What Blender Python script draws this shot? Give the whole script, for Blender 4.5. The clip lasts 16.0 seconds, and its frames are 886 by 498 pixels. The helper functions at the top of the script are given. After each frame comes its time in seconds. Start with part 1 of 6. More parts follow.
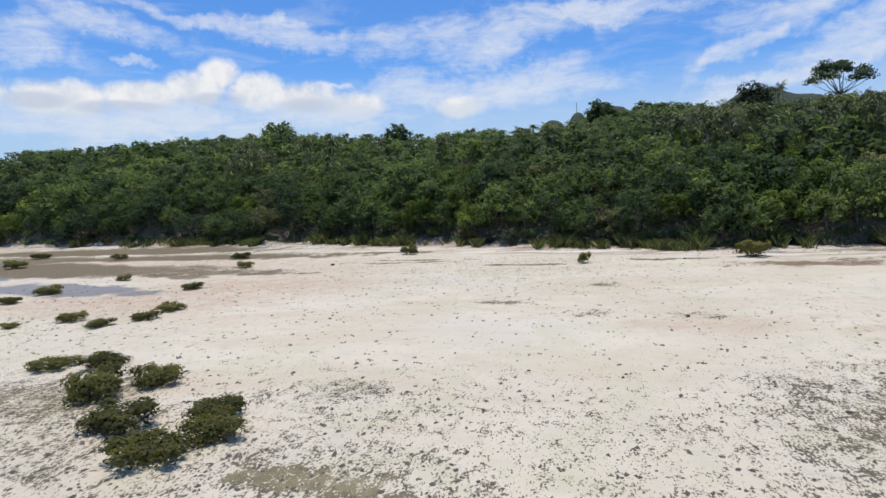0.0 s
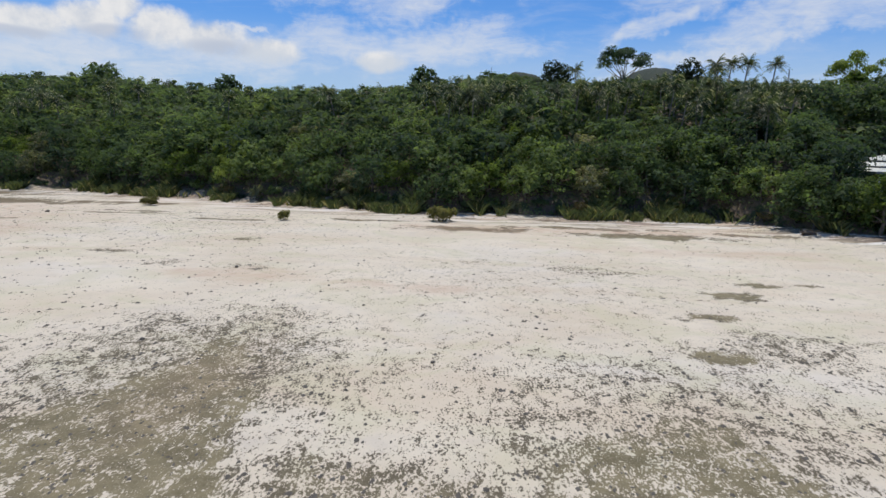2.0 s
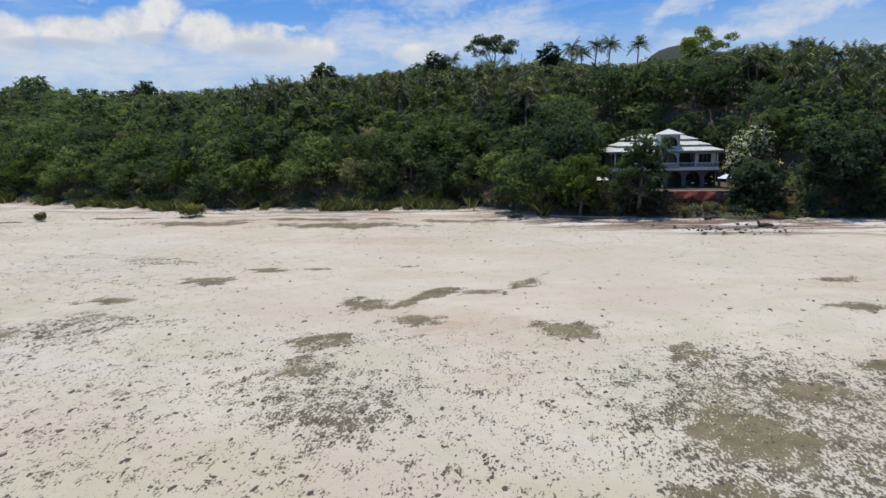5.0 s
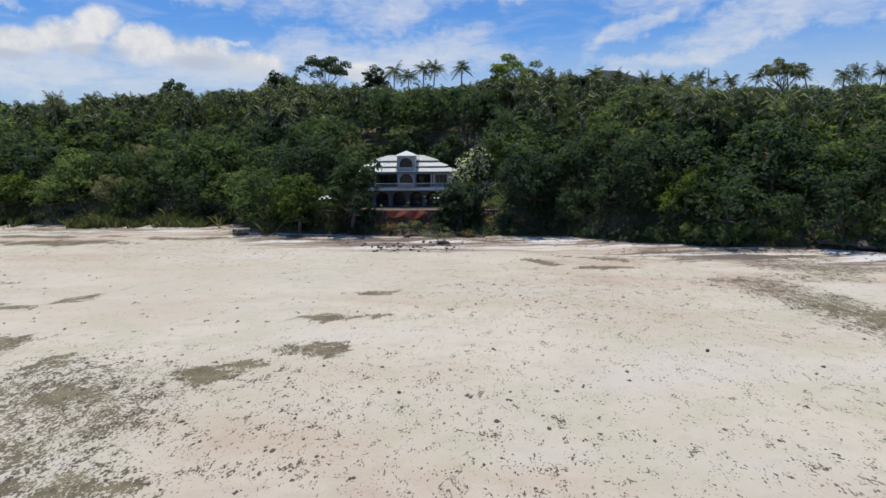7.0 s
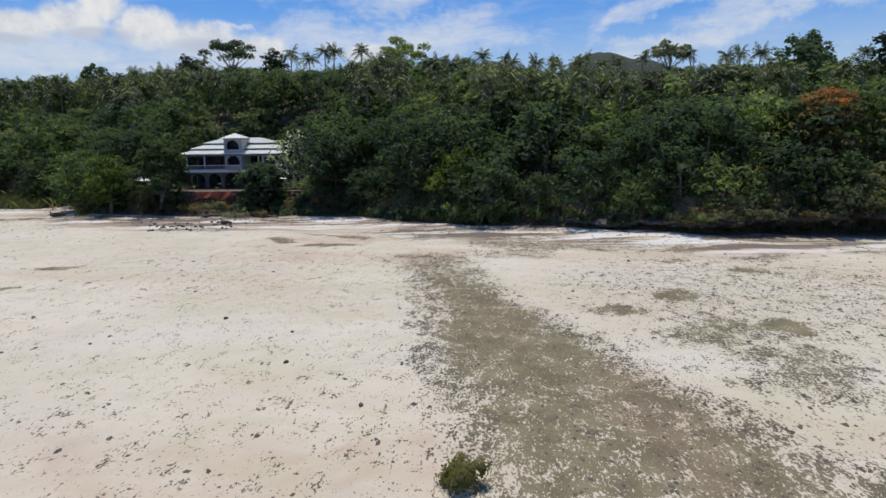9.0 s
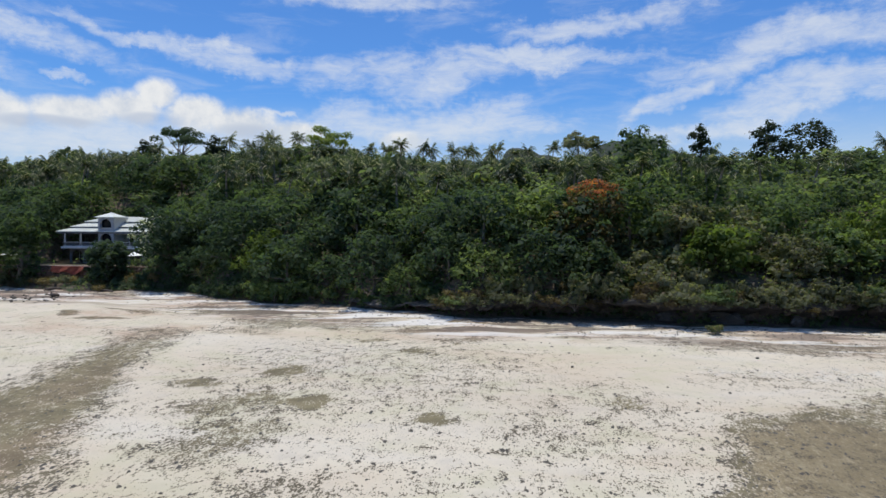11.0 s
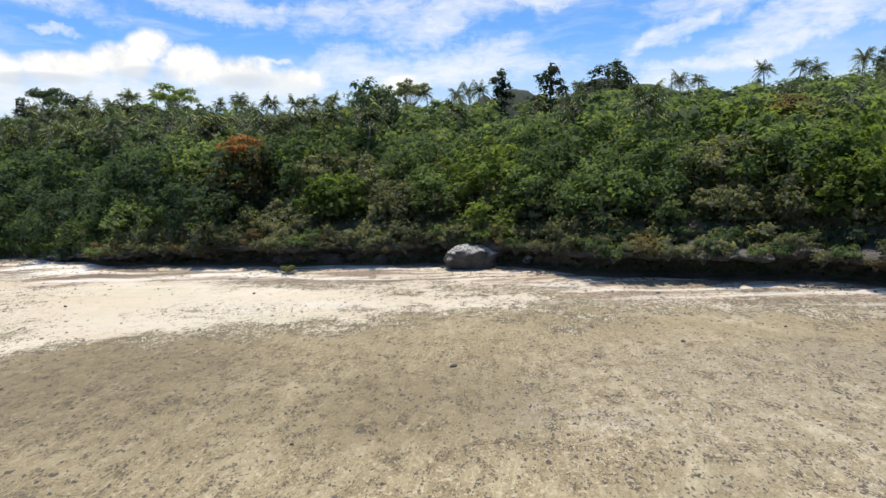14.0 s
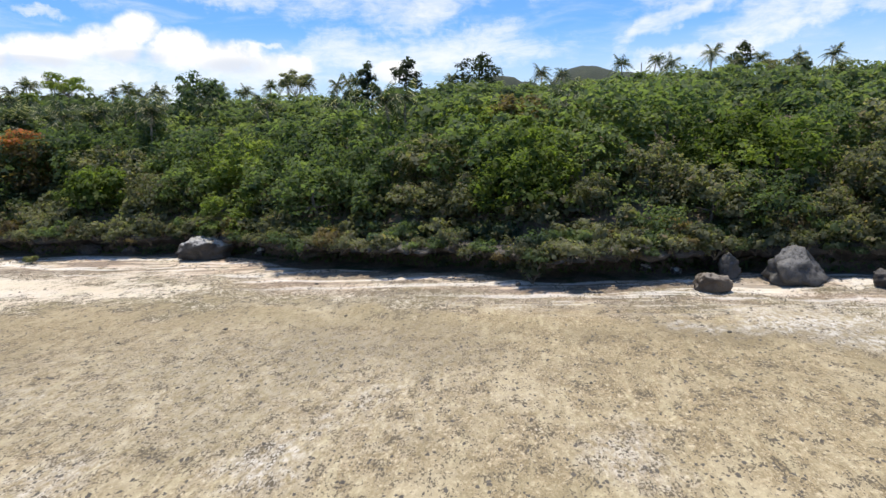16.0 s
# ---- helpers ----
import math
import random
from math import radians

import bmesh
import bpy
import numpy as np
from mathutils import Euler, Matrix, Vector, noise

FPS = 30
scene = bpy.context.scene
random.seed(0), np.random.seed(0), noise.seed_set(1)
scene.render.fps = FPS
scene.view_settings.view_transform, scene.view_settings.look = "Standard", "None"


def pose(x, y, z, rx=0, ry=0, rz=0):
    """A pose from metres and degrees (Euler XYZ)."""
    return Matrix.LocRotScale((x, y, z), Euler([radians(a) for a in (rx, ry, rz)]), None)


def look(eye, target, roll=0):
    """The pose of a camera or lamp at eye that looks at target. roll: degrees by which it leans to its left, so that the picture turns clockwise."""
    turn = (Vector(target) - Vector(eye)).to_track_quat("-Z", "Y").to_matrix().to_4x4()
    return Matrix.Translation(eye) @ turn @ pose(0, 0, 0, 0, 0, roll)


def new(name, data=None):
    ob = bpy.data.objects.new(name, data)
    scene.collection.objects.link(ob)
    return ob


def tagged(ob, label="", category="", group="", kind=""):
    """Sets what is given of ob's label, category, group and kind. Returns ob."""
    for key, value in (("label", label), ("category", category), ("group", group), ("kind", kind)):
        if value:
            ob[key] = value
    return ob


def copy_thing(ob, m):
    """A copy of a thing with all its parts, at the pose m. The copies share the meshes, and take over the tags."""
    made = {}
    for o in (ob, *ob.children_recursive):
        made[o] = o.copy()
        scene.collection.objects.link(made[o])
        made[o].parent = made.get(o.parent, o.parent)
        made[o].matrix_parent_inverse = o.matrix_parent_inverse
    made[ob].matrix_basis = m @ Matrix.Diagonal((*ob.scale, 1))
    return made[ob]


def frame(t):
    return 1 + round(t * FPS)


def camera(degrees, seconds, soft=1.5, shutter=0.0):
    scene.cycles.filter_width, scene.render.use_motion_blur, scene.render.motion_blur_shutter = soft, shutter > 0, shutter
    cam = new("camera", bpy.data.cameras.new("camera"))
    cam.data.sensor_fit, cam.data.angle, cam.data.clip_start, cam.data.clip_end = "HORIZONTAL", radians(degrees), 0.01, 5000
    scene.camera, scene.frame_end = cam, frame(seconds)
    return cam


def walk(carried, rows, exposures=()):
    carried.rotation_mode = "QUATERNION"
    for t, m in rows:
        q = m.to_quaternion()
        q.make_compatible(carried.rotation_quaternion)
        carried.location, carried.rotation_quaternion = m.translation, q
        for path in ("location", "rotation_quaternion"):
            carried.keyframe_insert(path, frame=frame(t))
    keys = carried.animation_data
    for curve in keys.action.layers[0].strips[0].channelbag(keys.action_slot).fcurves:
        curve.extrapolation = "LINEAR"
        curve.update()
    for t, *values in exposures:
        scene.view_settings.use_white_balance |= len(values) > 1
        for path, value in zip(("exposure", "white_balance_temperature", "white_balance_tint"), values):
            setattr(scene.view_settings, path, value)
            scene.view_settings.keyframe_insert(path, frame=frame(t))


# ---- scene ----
cam = camera(71.6, 16.0, 1.5)
PATH = [
    (0, (2.303, 3.681, 11.017), (1.908, 5.632, 10.827), -2.2),
    (0.5, (10.056, 3.217, 10.89), (9.69, 5.173, 10.692), -3.5),
    (1, (18.488, 2.773, 10.966), (18.251, 4.742, 10.707), -2.0),
    (1.5, (26.014, 2.035, 11.122), (25.832, 4.001, 10.799), -1.8),
    (2, (34.098, 1.46, 11.269), (33.984, 3.431, 10.947), 1.4),
    (2.5, (41.582, 0.996, 11.356), (41.47, 2.961, 11.0), -1.1),
    (3, (49.961, 0.585, 11.622), (49.845, 2.549, 11.259), -0.7),
    (3.5, (57.235, 0.213, 11.83), (57.083, 2.173, 11.462), -1.9),
    (3.7, (60.238, -0.029, 11.908), (60.087, 1.932, 11.549), -1.8),
    (5.8, (96.941, 2.006, 11.995), (96.622, 3.949, 11.643), -1.6),
    (6, (100.211, 2.031, 11.934), (99.902, 3.975, 11.578), -2.2),
    (6.5, (108.595, 1.844, 11.869), (108.413, 3.802, 11.502), 0.0),
    (7, (116.515, 1.58, 11.744), (116.432, 3.556, 11.447), -0.5),
    (7.5, (124.804, 1.166, 11.576), (124.702, 3.14, 11.27), -0.2),
    (8, (131.893, 0.933, 11.416), (131.793, 2.904, 11.094), -0.5),
    (8.5, (139.973, 0.627, 11.201), (139.849, 2.598, 10.882), -0.8),
    (9, (146.848, 0.479, 11.147), (146.748, 2.446, 10.799), -0.7),
    (9.2, (149.861, 0.353, 11.148), (149.784, 2.324, 10.819), -0.8),
    (11.3, (182.654, -0.619, 11.201), (182.45, 1.37, 11.126), 0.4),
    (11.5, (186.052, -0.813, 11.179), (185.87, 1.176, 11.085), 0.3),
    (12, (193.042, -1.256, 11.184), (192.896, 0.732, 11.029), -1.1),
    (12.5, (200.954, -1.807, 11.271), (200.819, 0.178, 11.066), -1.5),
    (13, (208.065, -2.279, 11.443), (207.889, -0.3, 11.213), -2.2),
    (13.5, (216.187, -2.591, 11.341), (215.992, -0.614, 11.103), -2.6),
    (14, (223.325, -3.0, 11.453), (223.112, -1.029, 11.193), -1.8),
    (14.5, (231.477, -3.256, 11.267), (231.26, -1.282, 11.029), -1.4),
    (15, (238.888, -3.366, 11.301), (238.64, -1.403, 11.007), -1.8),
    (15.5, (245.801, -3.381, 11.476), (245.61, -1.411, 11.193), -1.9),
    (16, (253.457, -3.473, 11.682), (253.272, -1.505, 11.379), -1.5),
]
EXPOSURE = [(0, -0.15, 6550, 10), (1.2, -0.28, 6600, 10), (9.2, -0.32, 6600, 10), (11.5, -0.21, 6500, 8), (12.5, -0.13, 6750, 7), (13.5, 0.12, 7120, 8), (14.5, 0.24, 7200, 9), (16, 0.31, 7180, 10)]
walk(cam, [(t, look(eye, target, roll)) for t, eye, target, roll in PATH], EXPOSURE)

# ---- world, sun, exposure ----
SUN_DIR = Vector((-0.07, 0.12, 0.99)).normalized()
sun_data = bpy.data.lights.new("sun", "SUN")
sun_data.energy, sun_data.angle, sun_data.color = 3.75, radians(0.53), (1.0, 0.955, 0.89)
sun = new("sun", sun_data)
sun.matrix_world = look(SUN_DIR * 100, (0, 0, 0))


class Nodes:
    """Short hand for building node trees."""

    def __init__(self, tree):
        self.tree = tree

    def add(self, kind):
        return self.tree.nodes.new(kind)

    def put(self, socket, value):
        if isinstance(value, bpy.types.NodeSocket):
            self.tree.links.new(value, socket)
        elif value is not None:
            if socket.type == "RGBA" and len(value) == 3:
                value = (*value, 1)
            socket.default_value = value

    def math(self, op, a, b=None, c=None, clamp=False):
        n = self.add("ShaderNodeMath")
        n.operation, n.use_clamp = op, clamp
        for i, v in enumerate((a, b, c)):
            self.put(n.inputs[i], v)
        return n.outputs[0]

    def mix(self, f, a, b, blend="MIX"):
        n = self.add("ShaderNodeMix")
        n.data_type, n.blend_type = "RGBA", blend
        self.put(n.inputs[0], f)
        self.put(n.inputs[6], a)
        self.put(n.inputs[7], b)
        return n.outputs[2]

    def ramp(self, v, lo, hi, a=0.0, b=1.0):
        n = self.add("ShaderNodeMapRange")
        n.interpolation_type = "SMOOTHSTEP"
        for i, x in enumerate((v, lo, hi, a, b)):
            self.put(n.inputs[i], x)
        return n.outputs[0]

    def noise(self, vec, scale, detail=4.0, rough=0.55, stretch=None, distort=0.0):
        if stretch:
            m = self.add("ShaderNodeMapping")
            self.put(m.inputs[0], vec)
            m.inputs[3].default_value = stretch
            vec = m.outputs[0]
        n = self.add("ShaderNodeTexNoise")
        self.put(n.inputs["Vector"], vec)
        n.inputs["Scale"].default_value, n.inputs["Detail"].default_value = scale, detail
        n.inputs["Roughness"].default_value, n.inputs["Distortion"].default_value = rough, distort
        return n.outputs[0]

    def attr(self, name):
        n = self.add("ShaderNodeAttribute")
        n.attribute_name = name
        return n.outputs["Fac"]


def make_world():
    world = bpy.data.worlds.new("world")
    scene.world = world
    world.use_nodes = True
    t = world.node_tree
    t.nodes.clear()
    k = Nodes(t)
    sky = k.add("ShaderNodeTexSky")
    sky.sky_type, sky.sun_disc = "NISHITA", False
    sky.sun_elevation = math.asin(SUN_DIR.z)
    sky.sun_rotation = math.atan2(SUN_DIR.x, SUN_DIR.y)
    sky.air_density, sky.dust_density, sky.ozone_density = 1.0, 0.6, 2.2
    way = k.add("ShaderNodeTexCoord").outputs["Generated"]
    sep = k.add("ShaderNodeSeparateXYZ")
    k.put(sep.inputs[0], way)
    az = k.math("MULTIPLY", k.math("ARCTAN2", sep.outputs[0], sep.outputs[1]), 180 / math.pi)
    el = k.math("MULTIPLY", k.math("ARCSINE", sep.outputs[2]), 180 / math.pi)
    # ragged outlines: the same noise pushes both coordinates
    big = k.noise(way, 9.0, 6, 0.62)
    fine = k.noise(way, 34.0, 5, 0.6)
    fleece = k.noise(way, 24.0, 6, 0.68, (1.0, 1.0, 2.6), 0.9)
    streak = k.noise(way, 7.0, 6, 0.62, (1.0, 1.0, 4.2), 0.5)
    push = k.math("ADD", k.math("MULTIPLY", k.math("SUBTRACT", big, 0.5), 2.4), k.math("MULTIPLY", k.math("SUBTRACT", fine, 0.5), 1.3))

    def blob(a, e, ra, re, tilt=0.0):
        da, de = k.math("SUBTRACT", here[0], a), k.math("SUBTRACT", here[1], e)
        if tilt:
            da2 = k.math("ADD", k.math("MULTIPLY", da, math.cos(radians(tilt))), k.math("MULTIPLY", de, math.sin(radians(tilt))))
            de = k.math("SUBTRACT", k.math("MULTIPLY", de, math.cos(radians(tilt))), k.math("MULTIPLY", da, math.sin(radians(tilt))))
            da = da2
        u, v = k.math("DIVIDE", da, ra), k.math("DIVIDE", de, re)
        return k.math("SUBTRACT", 1.0, k.math("ADD", k.math("MULTIPLY", u, u), k.math("MULTIPLY", v, v)))

    def union(shapes):
        out = None
        for s in shapes:
            b = blob(*s)
            out = b if out is None else k.math("MAXIMUM", out, b)
        return out

    here = (az, el)
    cumulus = union([(-30.4, 10.5, 1.7, 1.3), (-32.7, 9.3, 3.0, 1.4), (-36.6, 8.7, 3.6, 1.3), (-42.5, 8.3, 4.0, 1.5), (-27.4, 9.2, 3.0, 1.6),
                     (-23.6, 8.6, 3.6, 1.5), (-19.4, 7.9, 3.4, 1.2), (-50.0, 8.6, 5.0, 1.5), (-9.3, 7.4, 2.4, 0.9)])
    cumulus = k.ramp(k.math("ADD", cumulus, push), -0.35, 0.85)
    belly = union([(-30.9, 8.4, 2.4, 0.6), (-23.0, 7.9, 2.6, 0.75), (-38.0, 7.7, 3.5, 0.5), (-44.0, 8.1, 2.2, 0.6)])
    belly = k.math("MULTIPLY", k.ramp(k.math("ADD", belly, k.math("MULTIPLY", push, 1.3)), -0.7, 0.9), 0.7)
    drift = k.noise(way, 3.2, 5, 0.6)
    here = (k.math("MULTIPLY_ADD", k.math("SUBTRACT", drift, 0.5), 26.0, az), k.math("MULTIPLY_ADD", k.math("SUBTRACT", big, 0.5), 6.5, el))
    # thin ice clouds: a bright fleece in the middle, streaks, a slanting bar and a milky bank
    veil = union([(-8.4, 13.6, 6.0, 1.7, 5), (2.0, 14.9, 9.5, 0.8, -2), (5.5, 17.3, 6.5, 0.9, 3), (-22.5, 13.9, 4.5, 0.9, -5), (-28.5, 14.8, 5.5, 0.6, -13),
                  (-37.5, 13.7, 5.0, 1.1, -6), (-45.0, 12.4, 4.0, 1.7), (15.0, 11.2, 4.8, 0.8, 27), (29.0, 10.8, 9.0, 1.3, 7), (22.0, 8.5, 11.0, 0.8, 9),
                  (-18.3, 9.9, 1.5, 0.3), (-36.0, 10.7, 1.3, 0.35), (-6.0, 9.2, 9.5, 1.5, 4), (-31.0, 6.8, 17.0, 1.5), (26.0, 14.6, 11.0, 1.4, 10), (45.0, 13.0, 9.0, 2.0, 8),
                  (-20.0, 21.0, 14.0, 1.6, -6), (30.0, 22.0, 14.0, 2.0, 8)])
    veil = k.math("ADD", veil, k.math("ADD", k.math("MULTIPLY", k.math("SUBTRACT", streak, 0.5), 4.6), k.math("MULTIPLY", k.math("SUBTRACT", fleece, 0.5), 3.2)))
    veil = k.math("MULTIPLY", k.ramp(veil, -1.7, 2.1), 0.79)
    loose = k.math("MULTIPLY", k.ramp(streak, 0.46, 0.80), 0.36)
    veil = k.math("MAXIMUM", veil, loose)
    # milky band of haze low over the hills
    haze = k.math("MULTIPLY", k.ramp(el, 11.5, 5.5), 0.48)
    col = k.mix(1.0, sky.outputs[0], (0.47, 0.85, 1.36), "MULTIPLY")
    col = k.mix(haze, col, (5.6, 6.4, 7.3))
    col = k.mix(veil, col, (6.9, 7.3, 8.0))
    shade = k.mix(k.ramp(k.math("MULTIPLY_ADD", fine, 0.4, k.math("MULTIPLY", big, 0.6)), 0.38, 0.60), (5.7, 6.2, 7.1), (7.9, 8.0, 8.2))
    shade = k.mix(k.ramp(k.math("ADD", el, k.math("MULTIPLY", push, 1.1)), 8.9, 7.2), shade, (6.0, 6.6, 7.5))
    shade = k.mix(belly, shade, (4.4, 5.1, 6.5))
    col = k.mix(cumulus, col, shade)
    bg = k.add("ShaderNodeBackground")
    k.put(bg.inputs[0], col)
    bg.inputs[1].default_value = 0.122
    out = k.add("ShaderNodeOutputWorld")
    t.links.new(bg.outputs[0], out.inputs[0])


make_world()


# ---- materials ----
def material(name):
    m = bpy.data.materials.new(name)
    m.use_nodes = True
    k = Nodes(m.node_tree)
    return m, k, m.node_tree.nodes["Principled BSDF"]


def bump(k, bsdf, height, strength, distance):
    b = k.add("ShaderNodeBump")
    b.inputs["Strength"].default_value, b.inputs["Distance"].default_value = strength, distance
    k.put(b.inputs["Height"], height)
    k.put(bsdf.inputs["Normal"], b.outputs[0])


def place(k):
    return k.add("ShaderNodeNewGeometry").outputs["Position"]


def plain(name, a, b, scale=3.0, rough=0.7, relief=0.01, metal=0.0):
    """A surface of two mottled colours with fine grain."""
    m, k, p = material(name)
    at = k.add("ShaderNodeTexCoord").outputs["Object"]
    n1, n2 = k.noise(at, scale, 6, 0.65), k.noise(at, scale * 9, 4, 0.6)
    c = k.mix(k.ramp(n1, 0.32, 0.68), a, b)
    c = k.mix(k.math("MULTIPLY", k.ramp(n2, 0.5, 0.75), 0.35), c, tuple(v * 0.6 for v in a))
    rnd = k.add("ShaderNodeObjectInfo").outputs["Random"]
    hsv = k.add("ShaderNodeHueSaturation")
    k.put(hsv.inputs["Value"], k.math("MULTIPLY_ADD", rnd, 0.3, 0.85))
    k.put(hsv.inputs["Color"], c)
    k.put(p.inputs["Base Color"], hsv.outputs[0])
    p.inputs["Roughness"].default_value, p.inputs["Metallic"].default_value = rough, metal
    bump(k, p, n2, 0.5, relief)
    return m


def leaf_material(name, dark, mid, light, flecks=0.0, fleck=(0.5, 0.5, 0.45), patch=0.13, gloss=0.55):
    """Leaves: hue changes from tree to tree, from limb to limb and from leaf to leaf; light comes through the blade."""
    m, k, p = material(name)
    geo = k.add("ShaderNodeNewGeometry")
    island, at = geo.outputs["Random Per Island"], geo.outputs["Position"]
    rnd = k.add("ShaderNodeObjectInfo").outputs["Random"]
    n1, n2 = k.noise(at, patch, 3, 0.5), k.noise(at, 0.9, 3, 0.6)
    own = k.attr("own")
    tint = k.math("ADD", k.math("MULTIPLY", rnd, k.math("SUBTRACT", 1.0, own)), k.math("MULTIPLY", k.attr("tint"), own))
    n0 = k.noise(at, patch * 0.32, 2, 0.5)
    f = k.math("ADD", k.math("ADD", k.math("MULTIPLY", k.math("SUBTRACT", n1, 0.5), 1.5), k.math("MULTIPLY", k.math("SUBTRACT", n0, 0.5), 1.7)), tint)
    f = k.math("ADD", k.math("ADD", f, k.attr("tone")), k.math("MULTIPLY", k.math("SUBTRACT", n2, 0.5), 0.6))
    c = k.mix(k.ramp(f, 0.05, 0.6), dark, mid)
    c = k.mix(k.ramp(f, 0.62, 1.15), c, light)
    c = k.mix(k.math("MULTIPLY", k.ramp(island, 0.55, 1.0), 0.10), c, light)
    c = k.mix(k.math("MULTIPLY", k.ramp(island, 0.35, 0.0), 0.10), c, dark)
    n3 = k.noise(at, 3.4, 3, 0.65)
    # dark gaps and bright tips of leaf tufts put into the colour
    c = k.mix(k.math("MULTIPLY", k.ramp(n3, 0.50, 0.34), 0.14), c, dark)
    c = k.mix(k.math("MULTIPLY", k.ramp(n3, 0.54, 0.70), 0.16), c, light)
    bump(k, p, k.math("ADD", n3, k.noise(at, 1.3, 2, 0.5)), 0.4, 0.2)
    if flecks:
        c = k.mix(k.math("MULTIPLY", k.ramp(k.math("FRACT", k.math("MULTIPLY", island, 7.31)), 1 - flecks, 1 - flecks + 0.05), 0.9), c, fleck)
    k.put(p.inputs["Base Color"], c)
    p.inputs["Roughness"].default_value = gloss
    p.inputs["Specular IOR Level"].default_value = 0.12
    tr = k.add("ShaderNodeBsdfTranslucent")
    k.put(tr.inputs[0], k.mix(1.0, c, (1.45, 1.55, 0.75), "MULTIPLY"))
    mx = k.add("ShaderNodeMixShader")
    mx.inputs[0].default_value = 0.55
    m.node_tree.links.new(p.outputs[0], mx.inputs[1])
    m.node_tree.links.new(tr.outputs[0], mx.inputs[2])
    m.node_tree.links.new(mx.outputs[0], m.node_tree.nodes["Material Output"].inputs[0])
    return m


def ground_material():
    """Coral sand with weed, mud, wet hollows and, inland, leaf litter; the large patches come from the mesh's own fields."""
    m, k, p = material("tidal_flat")
    at = place(k)
    algae, tan, wet, soil_lip_shade, flat, pale, olive_f = (k.attr(n) for n in ("algae", "tan", "wet", "soil_lip_shade", "flat", "pale", "olive"))
    mud = k.attr("mud")
    n_big, n_mid = k.noise(at, 0.06, 5, 0.6), k.noise(at, 0.45, 5, 0.62)
    n_small = k.noise(at, 2.8, 5, 0.7, (1.0, 0.5, 1.0), 0.4)
    n_fine, n_grit = k.noise(at, 9.5, 4, 0.65, (1.0, 0.55, 1.0)), k.noise(at, 24.0, 3, 0.6)
    sand = k.mix(k.ramp(n_big, 0.35, 0.65), (0.628, 0.540, 0.398), (0.684, 0.596, 0.442))
    sand = k.mix(k.math("MULTIPLY", k.ramp(n_mid, 0.5, 0.72), 0.4), sand, (0.50, 0.44, 0.36))
    sand = k.mix(k.math("MULTIPLY", k.ramp(n_grit, 0.45, 0.7), 0.22), sand, (0.42, 0.37, 0.30))
    bands = k.noise(at, 0.11, 4, 0.6, (0.4, 1.0, 1.0), 0.8)
    sand = k.mix(k.math("MULTIPLY", k.ramp(bands, 0.46, 0.70), 0.55), sand, (0.56, 0.44, 0.295))
    sand = k.mix(k.math("MULTIPLY", k.ramp(bands, 0.46, 0.30), 0.4), sand, (0.66, 0.60, 0.50))
    film = k.noise(at, 0.16, 4, 0.6, (0.8, 1.0, 1.0), 1.2)
    sand = k.mix(k.math("MULTIPLY", k.math("MULTIPLY", k.ramp(film, 0.46, 0.66), k.math("SUBTRACT", 1.0, flat)), 0.45), sand, (0.53, 0.490, 0.305))
    sand = k.mix(k.math("MULTIPLY", tan, k.ramp(n_mid, 0.2, 0.75)), sand, (0.52, 0.365, 0.245))
    # firm olive flat with pale combed streaks
    olive = k.mix(k.ramp(n_small, 0.36, 0.66), (0.232, 0.182, 0.102), (0.408, 0.327, 0.198))
    olive = k.mix(k.math("MULTIPLY", k.ramp(n_fine, 0.52, 0.63), 0.7), olive, (0.56, 0.485, 0.335))
    olive = k.mix(k.math("MULTIPLY", k.ramp(n_fine, 0.45, 0.38), 0.75), olive, (0.13, 0.108, 0.060))
    n_dot = k.noise(at, 5.2, 4, 0.72, (1.0, 0.6, 1.0))
    olive = k.mix(k.math("MULTIPLY", k.ramp(n_dot, 0.55, 0.62), 0.68), olive, (0.62, 0.54, 0.385))
    olive = k.mix(k.math("MULTIPLY", k.ramp(n_dot, 0.44, 0.36), 0.65), olive, (0.125, 0.10, 0.06))
    olive = k.mix(k.math("MULTIPLY", k.ramp(n_mid, 0.40, 0.68), 0.4), olive, (0.375, 0.325, 0.205))
    olive = k.mix(k.math("MULTIPLY", k.ramp(k.noise(at, 0.9, 5, 0.7, (1.6, 0.30, 1.0), 0.6), 0.50, 0.66), 0.42), olive, (0.56, 0.50, 0.33))
    olive = k.mix(k.math("MULTIPLY", k.ramp(n_big, 0.46, 0.62), 0.4), olive, (0.235, 0.203, 0.12))
    n_drift = k.noise(at, 0.30, 5, 0.66, (1.0, 0.42, 1.0), 0.9)
    olive = k.mix(k.math("MULTIPLY", k.ramp(n_drift, 0.52, 0.66), 0.45), olive, (0.235, 0.195, 0.112))
    olive = k.mix(k.math("MULTIPLY", k.ramp(n_drift, 0.45, 0.32), 0.5), olive, (0.50, 0.435, 0.295))
    olive = k.mix(k.math("MULTIPLY", olive_f, k.ramp(n_small, 0.2, 0.55)), olive, (0.185, 0.150, 0.088))
    olive = k.mix(1.0, olive, (1.04, 1.0, 0.93), "MULTIPLY")
    grain = k.math("ADD", k.math("MULTIPLY", n_small, 0.34), k.math("MULTIPLY", n_fine, 0.66))
    edge = k.math("ADD", flat, k.math("ADD", k.math("MULTIPLY", k.math("SUBTRACT", grain, 0.5), 2.6), k.math("MULTIPLY", k.math("SUBTRACT", n_mid, 0.5), 1.2)))
    base = k.mix(k.ramp(edge, 0.34, 0.66), sand, olive)
